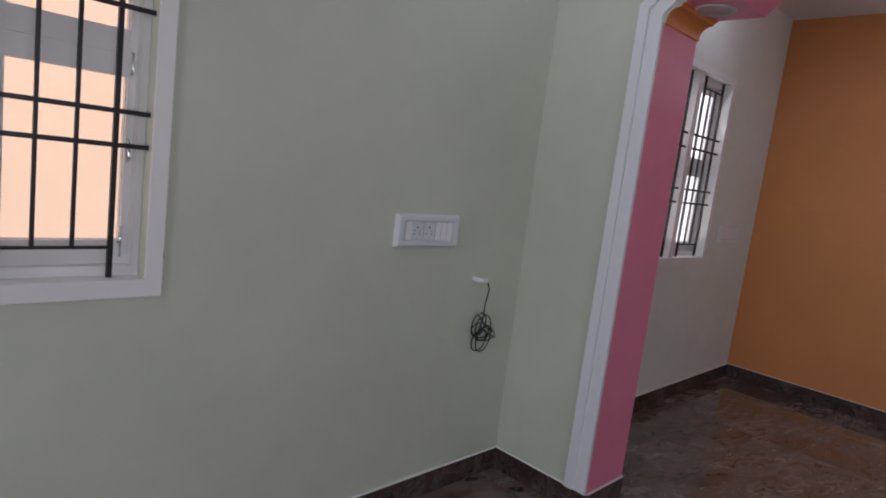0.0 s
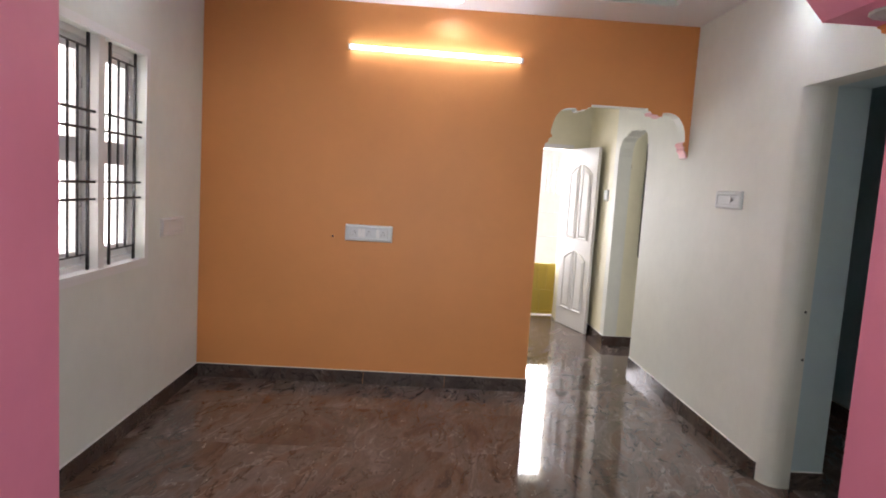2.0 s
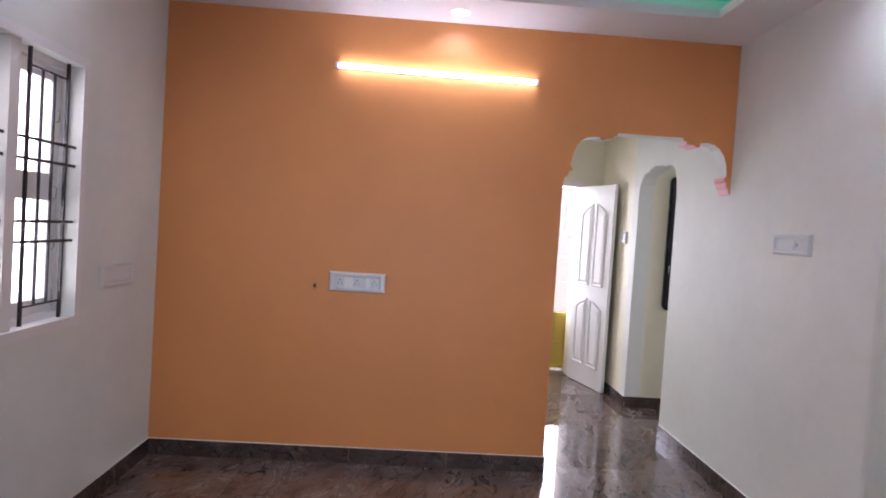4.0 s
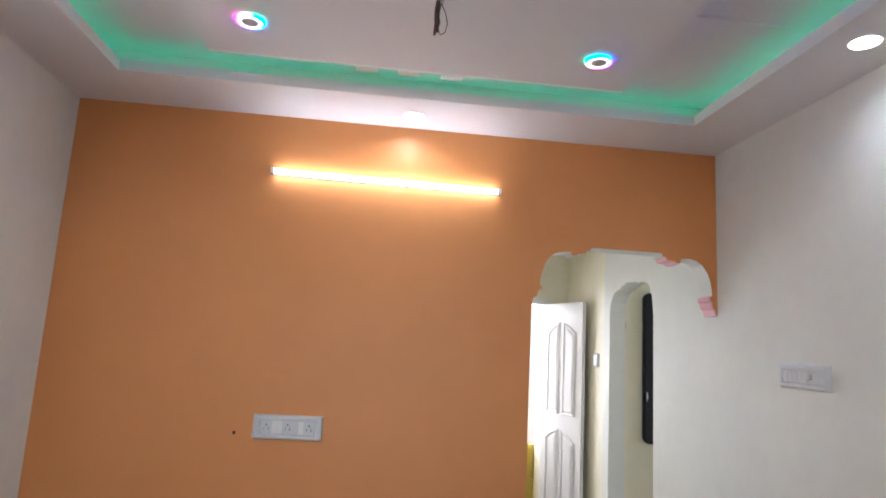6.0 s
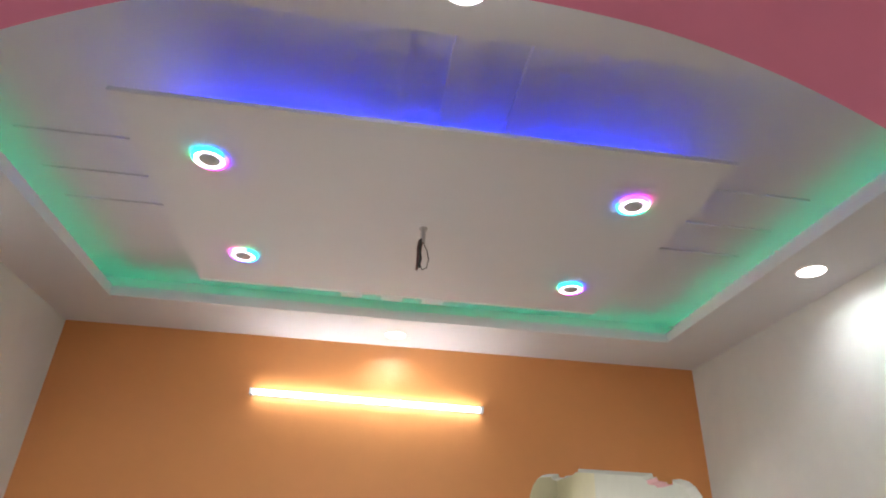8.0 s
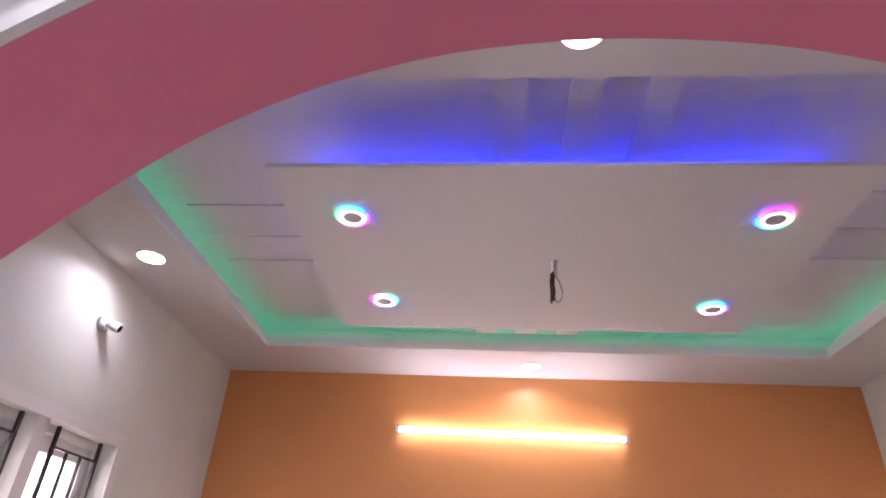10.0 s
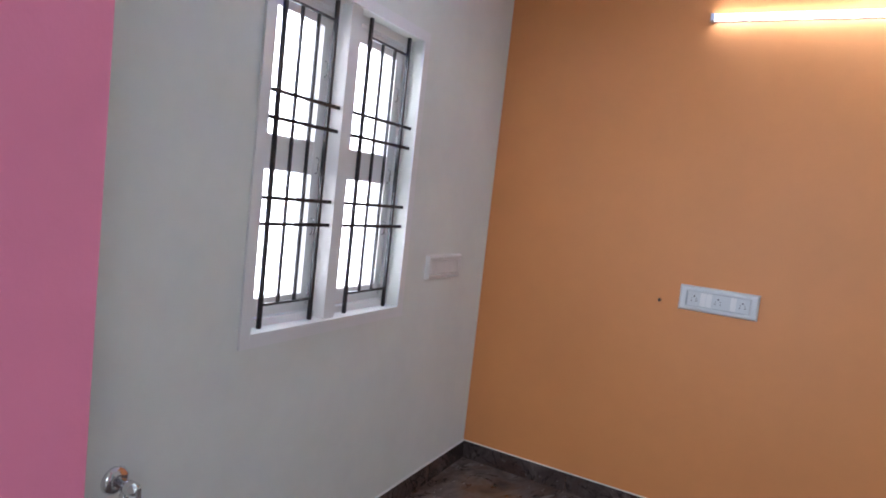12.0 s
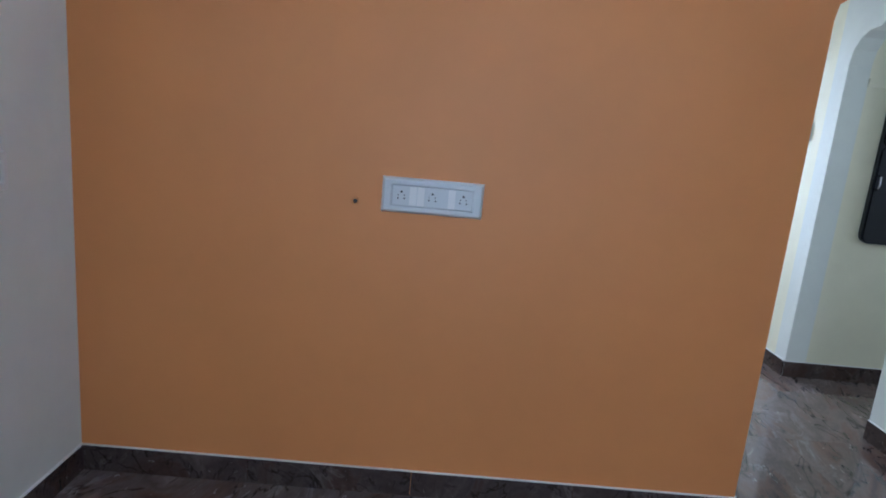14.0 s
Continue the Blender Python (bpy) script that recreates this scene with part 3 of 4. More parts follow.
# ---- windows ----
def window(name, y0, y1, z0, z1, mullion, bars_l, bars_r, rail, label, stiles=(0.030, 0.045)):
    win = tagged(thing(name, label, "window", (XL, (y0 + y1) / 2, z0)), kind="structure")
    m0, m1 = mullion
    sa, sb = stiles
    band = bmesh.new()
    w, p = 0.042, 0.010
    for b in ((y0 - w, y0, z0 - w, z1 + w), (y1, y1 + w, z0 - w, z1 + w), (y0, y1, z1, z1 + w), (y0, y1, z0 - w, z0)):
        box(band, XL + 0.0005, XL + p, *b)
    part("plaster_band", band, M_WINDOW, win)
    part("window_sill", soften(boxed((XL - 0.135, XL + 0.012, y0 - 0.004, y1 + 0.004, z0 - 0.014, z0 + 0.004)), 0.004), M_WINDOW, win)
    xf0, xf1 = WEST_OUT + 0.02, XL - 0.05
    frame = boxed((xf0, xf1, y0, y0 + 0.02, z0, z1), (xf0, xf1, y1 - 0.02, y1, z0, z1), (xf0, xf1, y0 + 0.02, y1 - 0.02, z1 - 0.03, z1), (xf0, xf1, y0 + 0.02, y1 - 0.02, z0 + 0.003, z0 + 0.03))
    part("window_frame", frame, M_WINDOW, win)
    part("mullion", soften(boxed((xf0, XL - 0.002, m0, m1, z0 + 0.003, z1)), 0.003), M_WINDOW, win)
    for (s0, s1), near in (((y0 + 0.02, m0), bars_l), ((m1, y1 - 0.02), bars_r)):
        sash = part("sash", boxed((XL - 0.115, XL - 0.080, s0, s0 + sa, z0 + 0.03, z1 - 0.03), (XL - 0.115, XL - 0.080, s1 - sb, s1, z0 + 0.03, z1 - 0.03),
                                  (XL - 0.115, XL - 0.080, s0 + sa, s1 - sb, z0 + 0.03, z0 + 0.092), (XL - 0.115, XL - 0.080, s0 + sa, s1 - sb, z1 - 0.088, z1 - 0.03),
                                  (XL - 0.112, XL - 0.083, s0 + sa, s1 - sb, rail, rail + 0.054), (XL - 0.112, XL - 0.083, s0 + sa, s1 - sb, rail + 0.057, rail + 0.116), (XL - 0.108, XL - 0.087, s0 + sa, s1 - sb, rail + 0.054, rail + 0.057)), M_WINDOW, win)
        for q0, q1 in ((z0 + 0.092, rail), (rail + 0.116, z1 - 0.088)):
            pane = part("pane", boxed((XL - 0.099, XL - 0.095, s0 + sa, s1 - sb, q0, q1)), M_GLASS, sash)
            pane.visible_shadow = False
        hy = s1 - max(sb - 0.020, 0.012)
        for zc in (rail - 0.186, rail + 0.034, rail + 0.374):
            part("sash_handle", tube(bmesh.new(), [(XL - 0.080, hy, zc - 0.028), (XL - 0.068, hy, zc - 0.024), (XL - 0.068, hy, zc + 0.024), (XL - 0.080, hy, zc + 0.028)], 0.003, 8), M_CHROME, sash)
        bolt = tube(bmesh.new(), [(XL - 0.074, s1 - 0.020, z0 + 0.05), (XL - 0.074, s1 - 0.020, z0 + 0.13)], 0.0035, 8)
        tube(bolt, [(XL - 0.074, s1 - 0.020, z0 + 0.09), (XL - 0.060, s1 - 0.030, z0 + 0.09)], 0.003, 8)
        part("bolt", bolt, M_CHROME, sash)
    grille = thing("window_grille", "black steel window grille of thin square bars", "grille", (XL - 0.025, (y0 + y1) / 2, z0))
    gx = XL - 0.025
    for bars_, (g0, g1) in ((bars_l, (y0, m0)), (bars_r, (m1, y1))):
        for i, y in enumerate(bars_):
            outer = i in (0, len(bars_) - 1)
            r = 0.0060 if outer else 0.0045
            za, zb = (z0 + 0.006, z1 - 0.004) if outer else (z0 + 0.083, z1 - 0.075)
            part("upright_bar", boxed((gx - r, gx + r, y - r, y + r, za, zb)), M_GRILLE, grille)
        for z in (rail - 0.173, rail - 0.090, rail + 0.160, rail + 0.243):
            part("cross_bar", boxed((gx + 0.0045, gx + 0.0115, g0 + 0.002, g1 - 0.002, z - 0.0060, z + 0.0060)), M_GRILLE, grille)
        for z in (z0 + 0.083, z1 - 0.075):
            part("end_bar", boxed((gx - 0.004, gx + 0.004, bars_[0], bars_[-1], z - 0.004, z + 0.004)), M_GRILLE, grille)
    return win


window("window_1", *WH, (4.352, 4.412), (4.058, 4.134, 4.212, 4.300), (4.500, 4.585, 4.668, 4.765), 1.482, "white painted double casement window in the cream wall")
window("window_2", *WD, (0.835, 0.895), (0.542, 0.618, 0.694, 0.780), (0.990, 1.072, 1.155, 1.240), 1.470, "white painted double casement window in the green wall", stiles=(0.125, 0.018))


# ---- electrical plates ----
def switch_plate(centre, normal, width, height, modules, label, name="switch_plate", margin=0.060, mat=None, key_mat=None):
    """A modular plate, built flat on x (across) and z (up), facing -y, then turned."""
    mat, key_mat = mat or M_PLATE, key_mat or M_PLASTIC
    th = thing(name, label, "switch board")
    w, h = width / 2, height / 2
    rim = bmesh.new()
    loops = [(w, h, 0.0), (w, h, -0.005), (w - 0.007, h - 0.007, -0.019), (w - 0.011, h - 0.011, -0.0205), (w - margin * 0.38, h - 0.022, -0.0205), (w - margin * 0.46, h - 0.026, -0.012)]
    rings = [[rim.verts.new((a * x, d, b * z)) for x, z in ((-1, -1), (1, -1), (1, 1), (-1, 1))] for a, b, d in loops]
    for r0, r1 in zip(rings, rings[1:]):
        for k in range(4):
            rim.faces.new((r0[k], r0[(k + 1) % 4], r1[(k + 1) % 4], r1[k]))
    rim.faces.new(rings[-1])
    rim.faces.new(rings[0][::-1])
    bmesh.ops.recalc_face_normals(rim, faces=rim.faces)
    part("cover_frame", rim, mat, th)
    inner = width - margin
    unit = inner / sum(2 if m == "o" else 1 for m in modules)
    x = -inner / 2
    for m in modules:
        span = unit * (2 if m == "o" else 1)
        a, b = x + 0.0012, x + span - 0.0012
        mh = h - 0.028
        if m == "s":
            part("rocker_switch", soften(boxed((a, b, -0.0175, -0.0127, -mh, mh)), 0.001), key_mat, th)
        elif m == "o":
            sock = part("socket", soften(boxed((a, b, -0.0148, -0.0127, -mh, mh)), 0.001), M_PLATE, th)
            c = (a + b) / 2
            holes = bmesh.new()
            k = min(1.25, (b - a) / 0.045)
            for dx, dz, r in ((0, 0.011 * k, 0.0038), (-0.010 * k, -0.009 * k, 0.0028), (0.010 * k, -0.009 * k, 0.0028), (-0.009 * k, 0.001 * k, 0.0020), (0.009 * k, 0.001 * k, 0.0020)):
                lathe(holes, [(r, -0.0148), (r, -0.0151)], 10, (c + dx, 0, dz), "y")
            part("socket_holes", holes, M_DARK, sock)
        elif m == "b":
            part("blank", boxed((a, b, -0.0138, -0.0122, -mh, mh)), mat, th)
        else:
            part("knob", lathe(bmesh.new(), [(0.011, -0.0127), (0.010, -0.022), (0.006, -0.024)], 20, ((a + b) / 2, 0, 0), "y"), M_STEEL, th)
        x += span
    th.matrix_world = Matrix.Translation(centre) @ Euler((0, 0, radians({"north": 0, "west": 90, "east": -90}[normal]))).to_matrix().to_4x4()
    return th


switch_plate((-0.699, YO, 1.112), "north", 0.338, 0.118, "ossobso", "white modular plate with three sockets on the orange wall", "socket_plate", margin=0.080)
switch_plate((XL, 5.215, 1.122), "west", 0.33, 0.115, "sssssss", "white modular switch plate on the cream wall by the window", mat=M_PLATE_PALE, key_mat=M_PLATE_PALE)
switch_plate((XR, 5.026, 1.505), "east", 0.305, 0.108, "sssssdbb", "white modular switch plate with a knob on the cream wall", key_mat=M_PLATE)
switch_plate((XL, 2.305, 1.102), "west", 0.315, 0.122, "soosss", "white modular switch plate on the green wall", margin=0.080)
switch_plate((XR, 7.52, 1.50), "east", 0.11, 0.11, "ss", "small white switch plate on the passage pier")

drill = thing("drill_hole", "small dark drill hole in the orange wall", "hole", (-0.955, YO, 1.078))
part("hole", lathe(bmesh.new(), [(0.0080, -0.0030), (0.0072, -0.0034), (0.003, -0.0034)], 14, (-0.955, YO, 1.078), "y"), M_DARK, drill)
chipped = lathe(bmesh.new(), [(0.0135, -0.0004), (0.0105, -0.0028), (0.0078, -0.0026)], 14, (-0.955, YO, 1.078), "y")
for v in chipped.verts:
    v.co.x += 0.004 * noise.noise(v.co * 90)
    v.co.z += 0.004 * noise.noise(v.co * 70 + Vector((3, 1, 2)))
part("chipped_rim", chipped, M_ORANGE, drill)
drill2 = thing("wall_plug", "small black plug hole in the green wall", "hole", (XL, 1.352, 1.021))
part("hole", boxed((XL + 0.0004, XL + 0.003, 1.340, 1.364, 1.014, 1.030)), M_DARK, drill2)
for x, z in ((XR + 0.104, 0.95), (XR + 0.118, 0.70)):
    h = thing("screw_hole", "small dark screw hole in the door jamb", "hole", (x, DO1, z), "screw holes in the jamb")
    part("hole", lathe(bmesh.new(), [(0.007, -0.0005), (0.006, -0.0015), (0.002, -0.0015)], 12, (x, DO1, z), "y"), M_DARK, h)

# unidentified small dark object, given the shape of a slipper
slip = thing("slipper", "small dark unidentified object on the bedroom floor, modelled as a slipper", "slipper", (2.41, 4.91, 0))
part("sole", soften(prism(bmesh.new(), [(2.37, 4.80), (2.43, 4.79), (2.45, 4.88), (2.45, 4.98), (2.41, 5.03), (2.37, 4.98), (2.36, 4.88)], "z", 0.001, 0.022), 0.005), M_WIRE, slip)
part("strap", tube(bmesh.new(), [(2.372, 4.90, 0.020), (2.385, 4.93, 0.050), (2.41, 4.95, 0.058), (2.435, 4.93, 0.050), (2.447, 4.90, 0.020)], 0.008, 8), M_WIRE, slip)

# ---- coil of cable on the green wall ----
coil = thing("cable_coil", "coil of thin dark cable hanging from a white conduit end", "cable", (XL, 2.62, 0.905))
part("conduit_end", tube(bmesh.new(), [(XL, 2.60, 0.905), (XL + 0.03, 2.60, 0.905), (XL + 0.045, 2.635, 0.905)], 0.011, 14), M_PLASTIC, coil)
cable = bmesh.new()
pts = [(XL + 0.045, 2.637, 0.904), (XL + 0.05, 2.650, 0.87), (XL + 0.03, 2.660, 0.80), (XL + 0.025, 2.664, 0.75)]
for loop, (dy, dz, ry, rz, lean) in enumerate(((-0.004, 0.030, 0.044, 0.052, 0.1), (0.002, 0.004, 0.056, 0.034, -0.25), (-0.006, -0.036, 0.044, 0.048, 0.0), (0.004, 0.018, 0.048, 0.058, 0.2),
                                               (0.006, -0.004, 0.052, 0.030, 0.15), (0.0, -0.024, 0.042, 0.058, -0.15), (0.004, -0.008, 0.058, 0.026, -0.1))):
    for k in range(18):
        a = math.pi / 2 - math.tau * k / 18
        u, v = ry * math.cos(a), rz * math.sin(a)
        pts.append((XL + 0.010 + 0.006 * loop + 0.006 * math.sin(a), 2.664 + dy + u * math.cos(lean) - v * math.sin(lean), 0.680 + dz + u * math.sin(lean) + v * math.cos(lean)))
pts.append((XL + 0.05, 2.728, 0.655))
tube(cable, pts, 0.0027, 6)
part("cable", cable, M_WIRE, coil)

# ---- fan hook and wires ----
hk = thing("fan_wires", "brown and black wires hanging from a steel fan hook pipe", "cable", (-0.176, 4.283, SZ))
part("pipe_end", lathe(bmesh.new(), [(0.015, 0), (0.015, -0.005), (0.0095, -0.006), (0.0095, -0.055), (0.007, -0.055)], 20, (-0.176, 4.283, SZ)), M_STEEL, hk)
for k, (dx, dy, ln, mat) in enumerate(((0.004, 0.0, 0.150, M_BROWNWIRE), (-0.005, 0.004, 0.158, M_BROWNWIRE), (0.0, -0.006, 0.152, M_WIRE))):
    x, y = -0.181 + dx, 4.283 + dy
    part("wire", tube(bmesh.new(), [(x, y, SZ - 0.045), (x - 0.004, y, SZ - 0.08), (x - 0.006 + 0.004 * k, y, SZ - 0.12), (x - 0.004, y, SZ - ln)], 0.0042, 8), mat, hk)
part("loose_wire", tube(bmesh.new(), [(-0.176, 4.283, SZ - 0.05), (-0.160, 4.28, SZ - 0.085), (-0.152, 4.28, SZ - 0.12), (-0.158, 4.28, SZ - 0.15), (-0.172, 4.283, SZ - 0.158), (-0.180, 4.283, SZ - 0.14)], 0.0016, 6), M_WIRE, hk)

# ---- small camera above the window ----
cc = thing("security_camera", "small white dome security camera above the window", "camera", (XL, 4.50, 2.475))
part("base", lathe(bmesh.new(), [(0.032, 0), (0.032, 0.012), (0.022, 0.02)], 24, (XL, 4.49, 2.475), "x"), M_PLASTIC, cc)
part("arm", tube(bmesh.new(), [(XL + 0.01, 4.49, 2.475), (XL + 0.035, 4.50, 2.47)], 0.010, 12), M_PLASTIC, cc)
head_bm = lathe(bmesh.new(), [(0.012, -0.045), (0.026, -0.038), (0.030, -0.02), (0.030, 0.022), (0.026, 0.026)], 24, (0, 0, 0), "y")
head = part("camera_head", head_bm, M_PLASTIC, None)
lens_ = part("lens", lathe(bmesh.new(), [(0.025, 0.0265), (0.024, 0.030), (0.012, 0.0325)], 24, (0, 0, 0), "y"), M_BLACKGLASS, None)
for ob in (head, lens_):
    ob.matrix_world = Matrix.Translation((XL + 0.052, 4.505, 2.470)) @ Euler((radians(-22), 0, radians(-74))).to_matrix().to_4x4() @ Matrix.Scale(0.62, 4)
    ob.parent = cc
    ob.matrix_parent_inverse = cc.matrix_world.inverted()

# ---- round unlit lamps on the arch's ledges ----
for x in (-1.288, JL + JR + 1.288):
    c = (x, 3.041, 2.0335)
    th = thing("ledge_lamp", "round frosted unlit lamp under the pink arch ledge", "ceiling light", c, "lamps under the arch ledges")
    rim = lathe(bmesh.new(), [(0.073, 0), (0.075, -0.004), (0.071, -0.008), (0.064, -0.009), (0.059, -0.005)], 96, (0, 0, 0))
    for v in rim.verts:
        v.co *= 1 + 0.022 * math.cos(16 * math.atan2(v.co.y, v.co.x))
        v.co += Vector(c)
    part("rim", rim, M_FROST, th, "scalloped frosted rim")
    part("frosted_disc", lathe(bmesh.new(), [(0.061, -0.002), (0.057, -0.0055), (0.001, -0.0062)], 40, c), M_FROST, th)

# ---- angle valve ----
TZ = 0.645
tap = thing("angle_valve", "chrome angle valve with a round wall flange", "tap", (XL, 3.578, TZ))
part("flange", lathe(bmesh.new(), [(0.037, 0.0), (0.036, 0.005), (0.030, 0.011), (0.020, 0.014), (0.016, 0.015)], 28, (XL, 3.578, TZ), "x"), M_CHROME, tap)
part("body", lathe(bmesh.new(), [(0.014, 0.01), (0.014, 0.048), (0.018, 0.050), (0.018, 0.078), (0.013, 0.082), (0.010, 0.092), (0.004, 0.093)], 20, (XL, 3.578, TZ), "x"), M_CHROME, tap)
part("spout", lathe(bmesh.new(), [(0.0095, -0.040), (0.0115, -0.039), (0.0115, -0.026), (0.0090, -0.024), (0.0090, -0.008)], 16, (XL + 0.040, 3.578, TZ), "z"), M_CHROME, tap)
part("lever", soften(prism(bmesh.new(), [(3.585, TZ + 0.012), (3.572, TZ + 0.012), (3.570, TZ - 0.045), (3.577, TZ - 0.052), (3.584, TZ - 0.045)], "x", XL + 0.0935, XL + 0.099), 0.0015), M_CHROME, tap)

# ---- black panel in the kitchen ----
pan = thing("wall_cabinet", "glossy black rounded cabinet panel on the kitchen partition", "cabinet", (2.3, K1, 1.45))
def rounded_rect(x0, x1, z0, z1, r, n=6):
    out = []
    for cx, cz, a0 in ((x1 - r, z1 - r, 0), (x0 + r, z1 - r, 90), (x0 + r, z0 + r, 180), (x1 - r, z0 + r, 270)):
        out += [(cx + r * math.cos(radians(a0 + 90 * k / n)), cz + r * math.sin(radians(a0 + 90 * k / n))) for k in range(n + 1)]
    return out
part("carcass", prism(bmesh.new(), rounded_rect(1.830, 2.62, 0.88, 2.06, 0.055), "y", K1 - 0.022, K1), M_BLACKGLASS, pan)
part("upper_door", prism(bmesh.new(), rounded_rect(1.843, 2.607, 1.452, 2.045, 0.03), "y", K1 - 0.030, K1 - 0.0225), M_BLACKGLASS, pan)
part("lower_door", prism(bmesh.new(), rounded_rect(1.843, 2.607, 0.895, 1.446, 0.03), "y", K1 - 0.030, K1 - 0.0225), M_BLACKGLASS, pan)

part("handle", tube(bmesh.new(), [(1.852, K1 - 0.031, 1.20), (1.852, K1 - 0.052, 1.205), (1.852, K1 - 0.052, 1.275), (1.852, K1 - 0.031, 1.28)], 0.005, 8), M_CHROME, pan, "small chrome handle")

# ---- back door and what is behind it ----
hinge, free = Vector((1.325, 8.29)), Vector((1.497, 7.672))
W = (free - hinge).length
door = tagged(thing("door_1", "white moulded panel door standing open in the passage", "door"), kind="structure")
T = 0.034
leaf = part("leaf", soften(boxed((0, W, -T / 2, T / 2, 0.006, 1.995)), 0.003), M_DOOR, door)
def panel_outline(x0, x1, z0, z1, rise):
    """A raised panel: its top rises to the middle of the door."""
    return [(x0, z0), (x1, z0), (x1, z1 + rise[1]), ((x0 + x1) / 2, z1 + (rise[0] + rise[1]) / 2 + 0.012), (x0, z1 + rise[0])]


def inset(outline, d):
    """The closed outline, which runs anticlockwise, moved inwards by d."""
    out = []
    n = len(outline)
    for i in range(n):
        p0, p1, p2 = (Vector(outline[(i + k) % n]) for k in (-1, 0, 1))
        a, b = (p1 - p0).normalized(), (p2 - p1).normalized()
        na, nb = Vector((-a.y, a.x)), Vector((-b.y, b.x))
        m = (na + nb).normalized()
        out.append(tuple(p1 + m * (d / m.dot(na))))
    return out


cx = W / 2
for z0, z1, hgt in ((0.20, 0.78, 0.09), (1.0, 1.72, 0.10)):
    for x0, x1, rise in ((0.095, cx - 0.030, (0.0, hgt)), (cx + 0.030, W - 0.095, (hgt, 0.0))):
        for side in (-1, 1):
            o = panel_outline(x0, x1, z0, z1, rise)
            y0 = side * (T / 2 + 0.0002)
            bm = bmesh.new()
            rings = [[bm.verts.new((u, y0 + side * d, v)) for u, v in inset(o, w)] for w, d in ((0, 0.0), (0.004, 0.012), (0.012, 0.013), (0.020, 0.001), (0.028, 0.001), (0.046, 0.009))]
            for r0, r1 in zip(rings, rings[1:]):
                for k in range(5):
                    bm.faces.new((r0[k], r0[(k + 1) % 5], r1[(k + 1) % 5], r1[k]))
            bm.faces.new(rings[-1])
            bmesh.ops.recalc_face_normals(bm, faces=bm.faces)
            if side * sum(f.normal.y for f in bm.faces) < 0:
                bmesh.ops.reverse_faces(bm, faces=bm.faces)
            part("raised_panel", bm, M_DOOR, door)
hb = tube(bmesh.new(), [(W - 0.05, T / 2, 1.02), (W - 0.05, T / 2 + 0.045, 1.02), (W - 0.15, T / 2 + 0.05, 1.02)], 0.008, 10)
part("door_handle", hb, M_STEEL, door)
d = (free - hinge).normalized()
door.matrix_world = Matrix.Translation((hinge.x, hinge.y, 0)) @ Euler((0, 0, math.atan2(d.y, d.x))).to_matrix().to_4x4()

structure("door_frame_1", boxed((DX1 - 0.001, DX1 + 0.05, YE - 0.012, YE - 0.001, 0, DZT + 0.05), (DX0 - 0.05, DX0, YE - 0.012, YE - 0.001, 0, DZT + 0.05), (DX0, DX1 - 0.001, YE - 0.012, YE - 0.001, DZT, DZT + 0.05)), M_WINDOW, "white painted door frame", "door frame")
structure("threshold", boxed((DX0, DX1, YE, YE + 0.2, -0.003, 0.004)), M_TILE, "brown marbled threshold of the back door", "threshold")
gate = thing("gate", "steel gate outside the back door with yellow foot", "gate", (1.0, YE + 0.30, 0))
part("lower_sheet", boxed((0.60, 1.47, YE + 0.292, YE + 0.298, 0.02, 0.64)), M_YELLOW, gate)
for k in range(9):
    x = 0.60 + k * 0.106
    part("upright_rib", soften(boxed((x, x + 0.022, YE + 0.272, YE + 0.291, 0.316, 0.60)), 0.003), M_YELLOW, gate)
for k in range(4):
    x = 0.60 + k * 0.283
    part("foot_rib", soften(boxed((x, x + 0.022, YE + 0.272, YE + 0.291, 0.055, 0.28)), 0.003), M_YELLOW, gate)
for z in (0.02, 0.281, 0.601):
    part("rail", soften(boxed((0.60, 1.47, YE + 0.268, YE + 0.291, z, z + 0.034)), 0.003), M_YELLOW, gate)
for x in (0.60, 1.45):
    part("post", boxed((x, x + 0.022, YE + 0.272, YE + 0.294, 0.641, 1.86)), M_WINDOW, gate)
for z in (0.965, 1.25):
    part("thin_rail", boxed((0.622, 1.45, YE + 0.280, YE + 0.288, z - 0.006, z + 0.006)), M_STEEL, gate)
for k in range(6):
    z = 1.50 + k * 0.066
    part("grid_wire", boxed((0.622, 1.45, YE + 0.281, YE + 0.287, z - 0.004, z + 0.004)), M_STEEL, gate)
for k in range(14):
    x = 0.655 + k * 0.058
    part("grid_bar", boxed((x - 0.004, x + 0.004, YE + 0.2795, YE + 0.2875, 1.50, 1.83)), M_STEEL, gate)

structure("ground", boxed((-60, 60, -60, 60, -0.30, -0.16)), M_GROUND, "grey cement ground round the house", "ground")
structure("porch_floor", boxed((-0.5, 2.2, YE + 0.2, YE + 1.6, -0.16, -0.004)), M_TILE, "brown marbled tile step outside the back door", "porch")
structure("neighbour_wall_west", boxed((-3.9, -3.7, -6, 14, -0.16, 4.5)), M_OUT_PEACH, "sunlit peach plastered wall of the neighbouring house", "wall")
structure("neighbour_wall_north", boxed((-3.7, 6, 11.5, 11.7, -0.16, 4.0)), M_OUT, "sunlit plastered boundary wall", "wall")


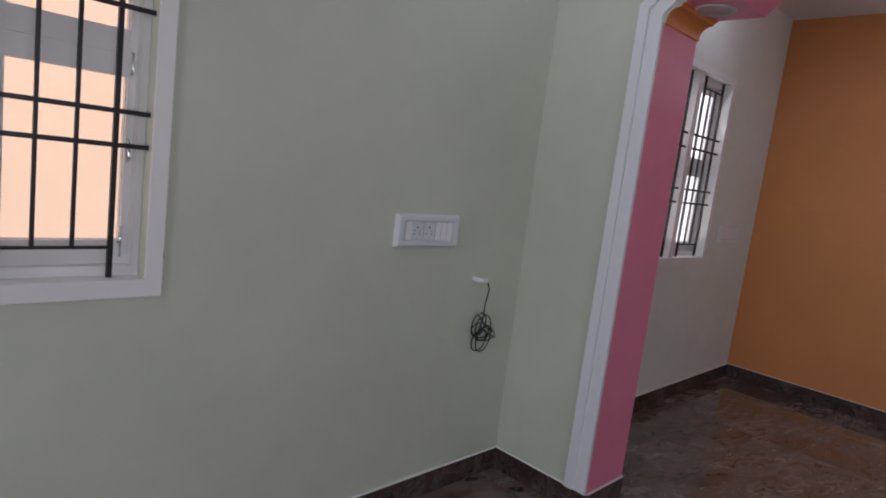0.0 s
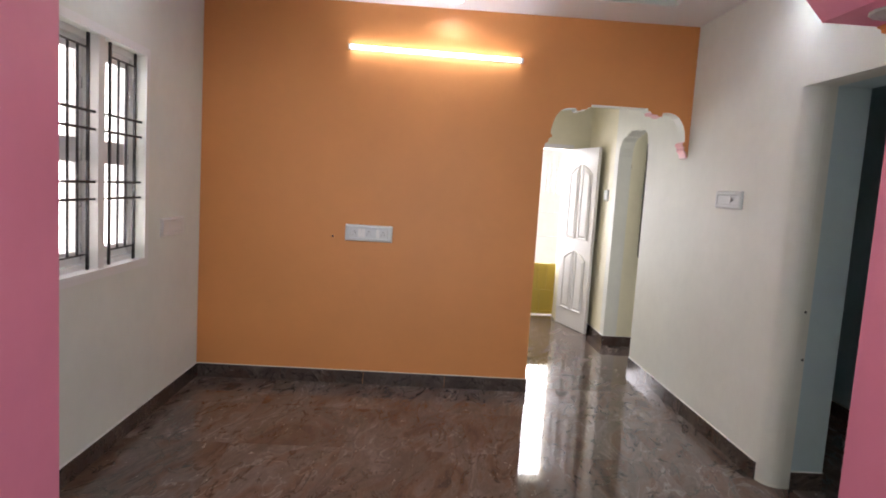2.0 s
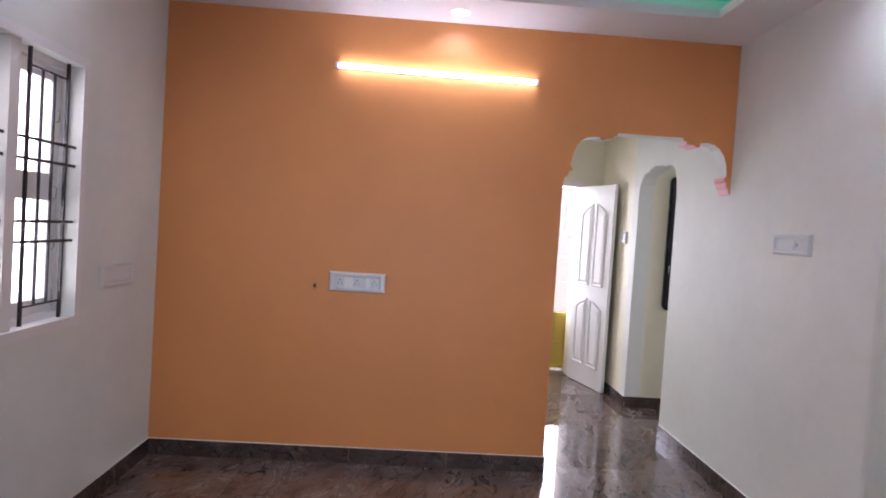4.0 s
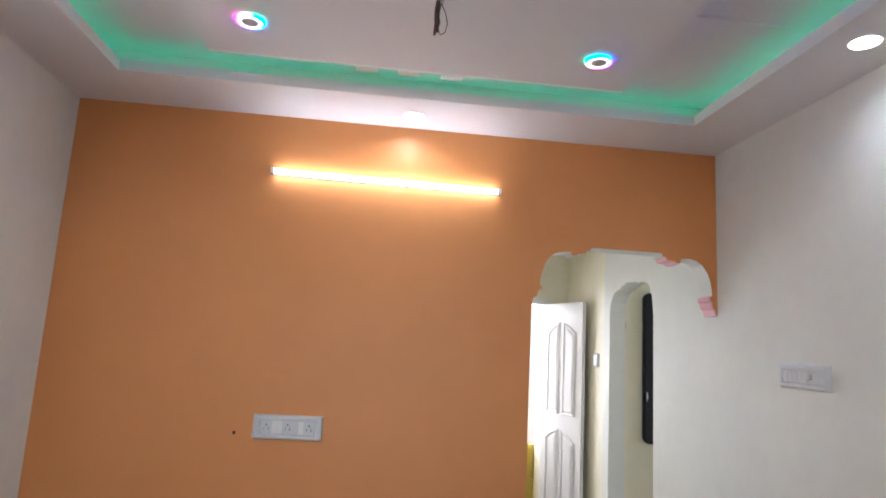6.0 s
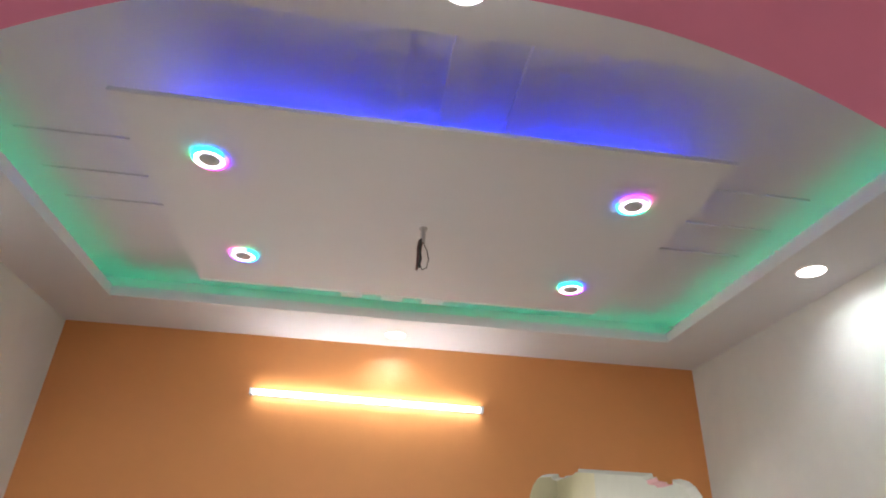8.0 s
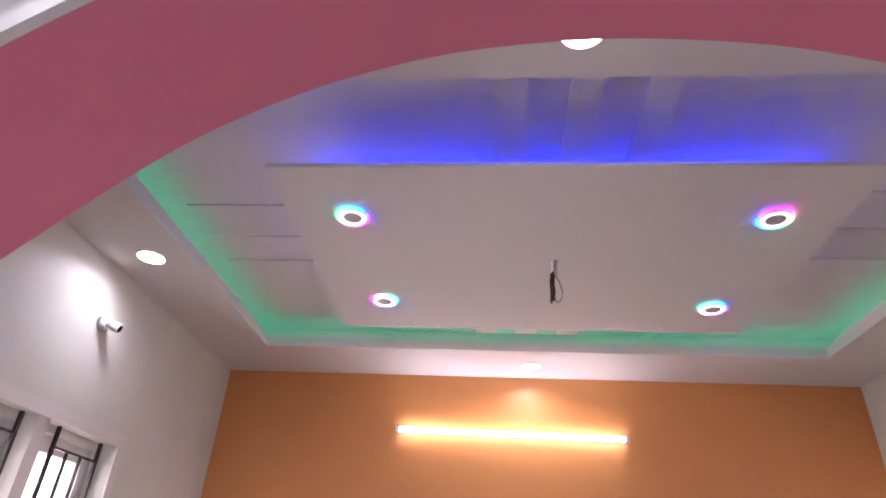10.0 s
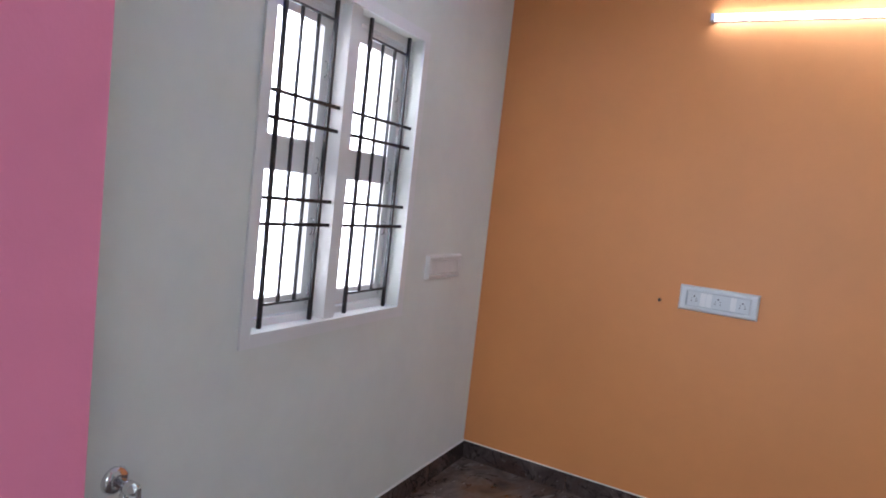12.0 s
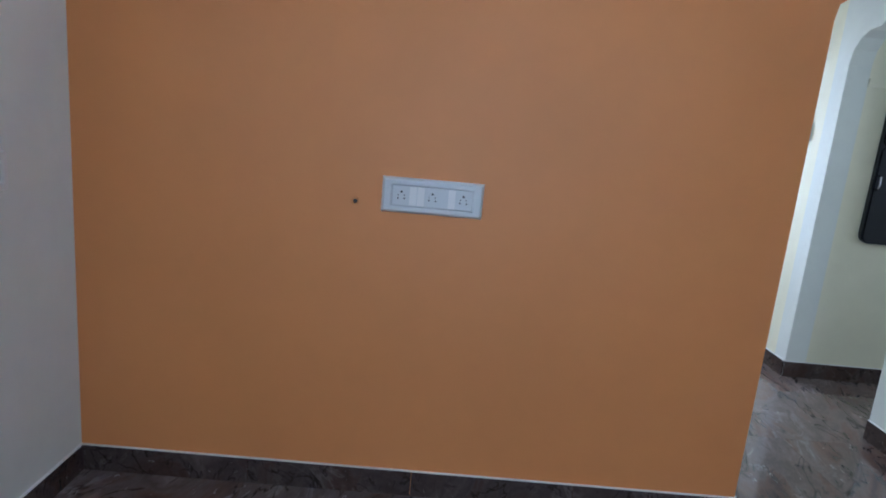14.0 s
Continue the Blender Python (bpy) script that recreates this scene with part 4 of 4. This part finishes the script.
# ---- skirting, in tile lengths ----
def skirting(name, x0, y0, x1, y1, side):
    """Tiles 0.6 m long and 0.1 m high along a wall from one point to another; side: +1 where the room lies to the left of the way."""
    a, b = Vector((x0, y0)), Vector((x1, y1))
    run = (b - a).length
    u = (b - a) / run
    n = Vector((-u.y, u.x)) * side
    th = tagged(thing(name, "brown marbled tile skirting along the wall", "skirting", (x0, y0, 0)), kind="structure")
    ang = math.atan2(u.y, u.x)
    full = None
    k = 0
    while k * 0.6 < run - 0.01:
        ln = min(0.6, run - k * 0.6)
        if ln > 0.599:
            if full is None:
                full = mesh_of("tile", boxed((0.0008, 0.5992, *sorted((0, side * 0.010)), 0.0, 0.097)), M_SKIRT)
            me = full
        else:
            me = mesh_of("tile", boxed((0.0008, ln - 0.0004, *sorted((0, side * 0.010)), 0.0, 0.097)), M_SKIRT)
        ob = new("tile", me)
        ob.matrix_world = Matrix.Translation((*(a + u * 0.6 * k), 0)) @ Euler((0, 0, ang)).to_matrix().to_4x4()
        ob.parent = th
        ob.matrix_parent_inverse = th.matrix_world.inverted()
        k += 1
    bead = boxed((0, run, *sorted((0, side * 0.0085)), 0.0971, 0.1005))
    ob = part("putty_line", bead, M_WINDOW, None)
    ob.matrix_world = Matrix.Translation((*a, 0)) @ Euler((0, 0, ang)).to_matrix().to_4x4()
    ob.parent = th
    ob.matrix_parent_inverse = th.matrix_world.inverted()


skirting("baseboard_north", XL + 0.010, YO, AX, YO, -1)
skirting("baseboard_north_end", AX, YO, AX, YO2, -1)
skirting("baseboard_hall_west", XL, YB, XL, YO, -1)
skirting("baseboard_hall_south_west", XL + 0.01, YB, JL, YB, 1)
skirting("baseboard_hall_east", XR, DO1 + 0.10, XR, K0, 1)
skirting("baseboard_arch_west", JL, YA, JL, YB, -1)
skirting("baseboard_arch_east", JR, YA, JR, YB, 1)
skirting("baseboard_dining_north", XL + 0.01, YA, JL, YA, -1)
skirting("baseboard_dining_north_east", JR, YA, XR - 0.01, YA, -1)
skirting("baseboard_dining_west", XL, YS, XL, YA, -1)
skirting("baseboard_kitchen", XR, K1, 4.1, K1, -1)
skirting("baseboard_pier", XR, K1, XR, YE - 0.012, 1)
skirting("baseboard_teal_jamb", XR + 0.13, DO1, EAST_OUT, DO1, -1)
skirting("baseboard_teal_east", 2.76, 2.6, 2.76, 5.88, 1)
skirting("baseboard_teal_north", EAST_OUT, 5.88, 2.75, 5.88, -1)

# ---- floor, tile by tile ----
floor = structure("floor", boxed((WEST_OUT, 4.4, YS - 0.2, YE + 0.2, -0.16, -0.0035)), M_GROUT, "glossy brown marbled tile floor with fine joints", "floor")
S = 0.60
tile_mesh = mesh_of("tile", soften(boxed((0.0005, S - 0.0005, 0.0005, S - 0.0005, -0.0034, 0.0)), 0.0006, 1), M_TILE)
gx0, gy0 = -1.90, -2.6
for i in range(8):
    for j in range(19):
        x, y = gx0 + i * S, gy0 + j * S
        x1, y1 = min(x + S, 2.76 if y > 2.0 else XR + 0.1), min(y + S, YE)
        if x1 - x < 0.05 or y1 - y < 0.02:
            continue
        me = tile_mesh if (x1 - x > S - 0.001 and y1 - y > S - 0.001) else mesh_of("tile", boxed((0.0009, x1 - x - 0.0009, 0.0009, y1 - y - 0.0009, -0.0034, 0.0)), M_TILE)
        ob = new("tile", me)
        ob.location = (x, y, 0)
        ob.parent = floor
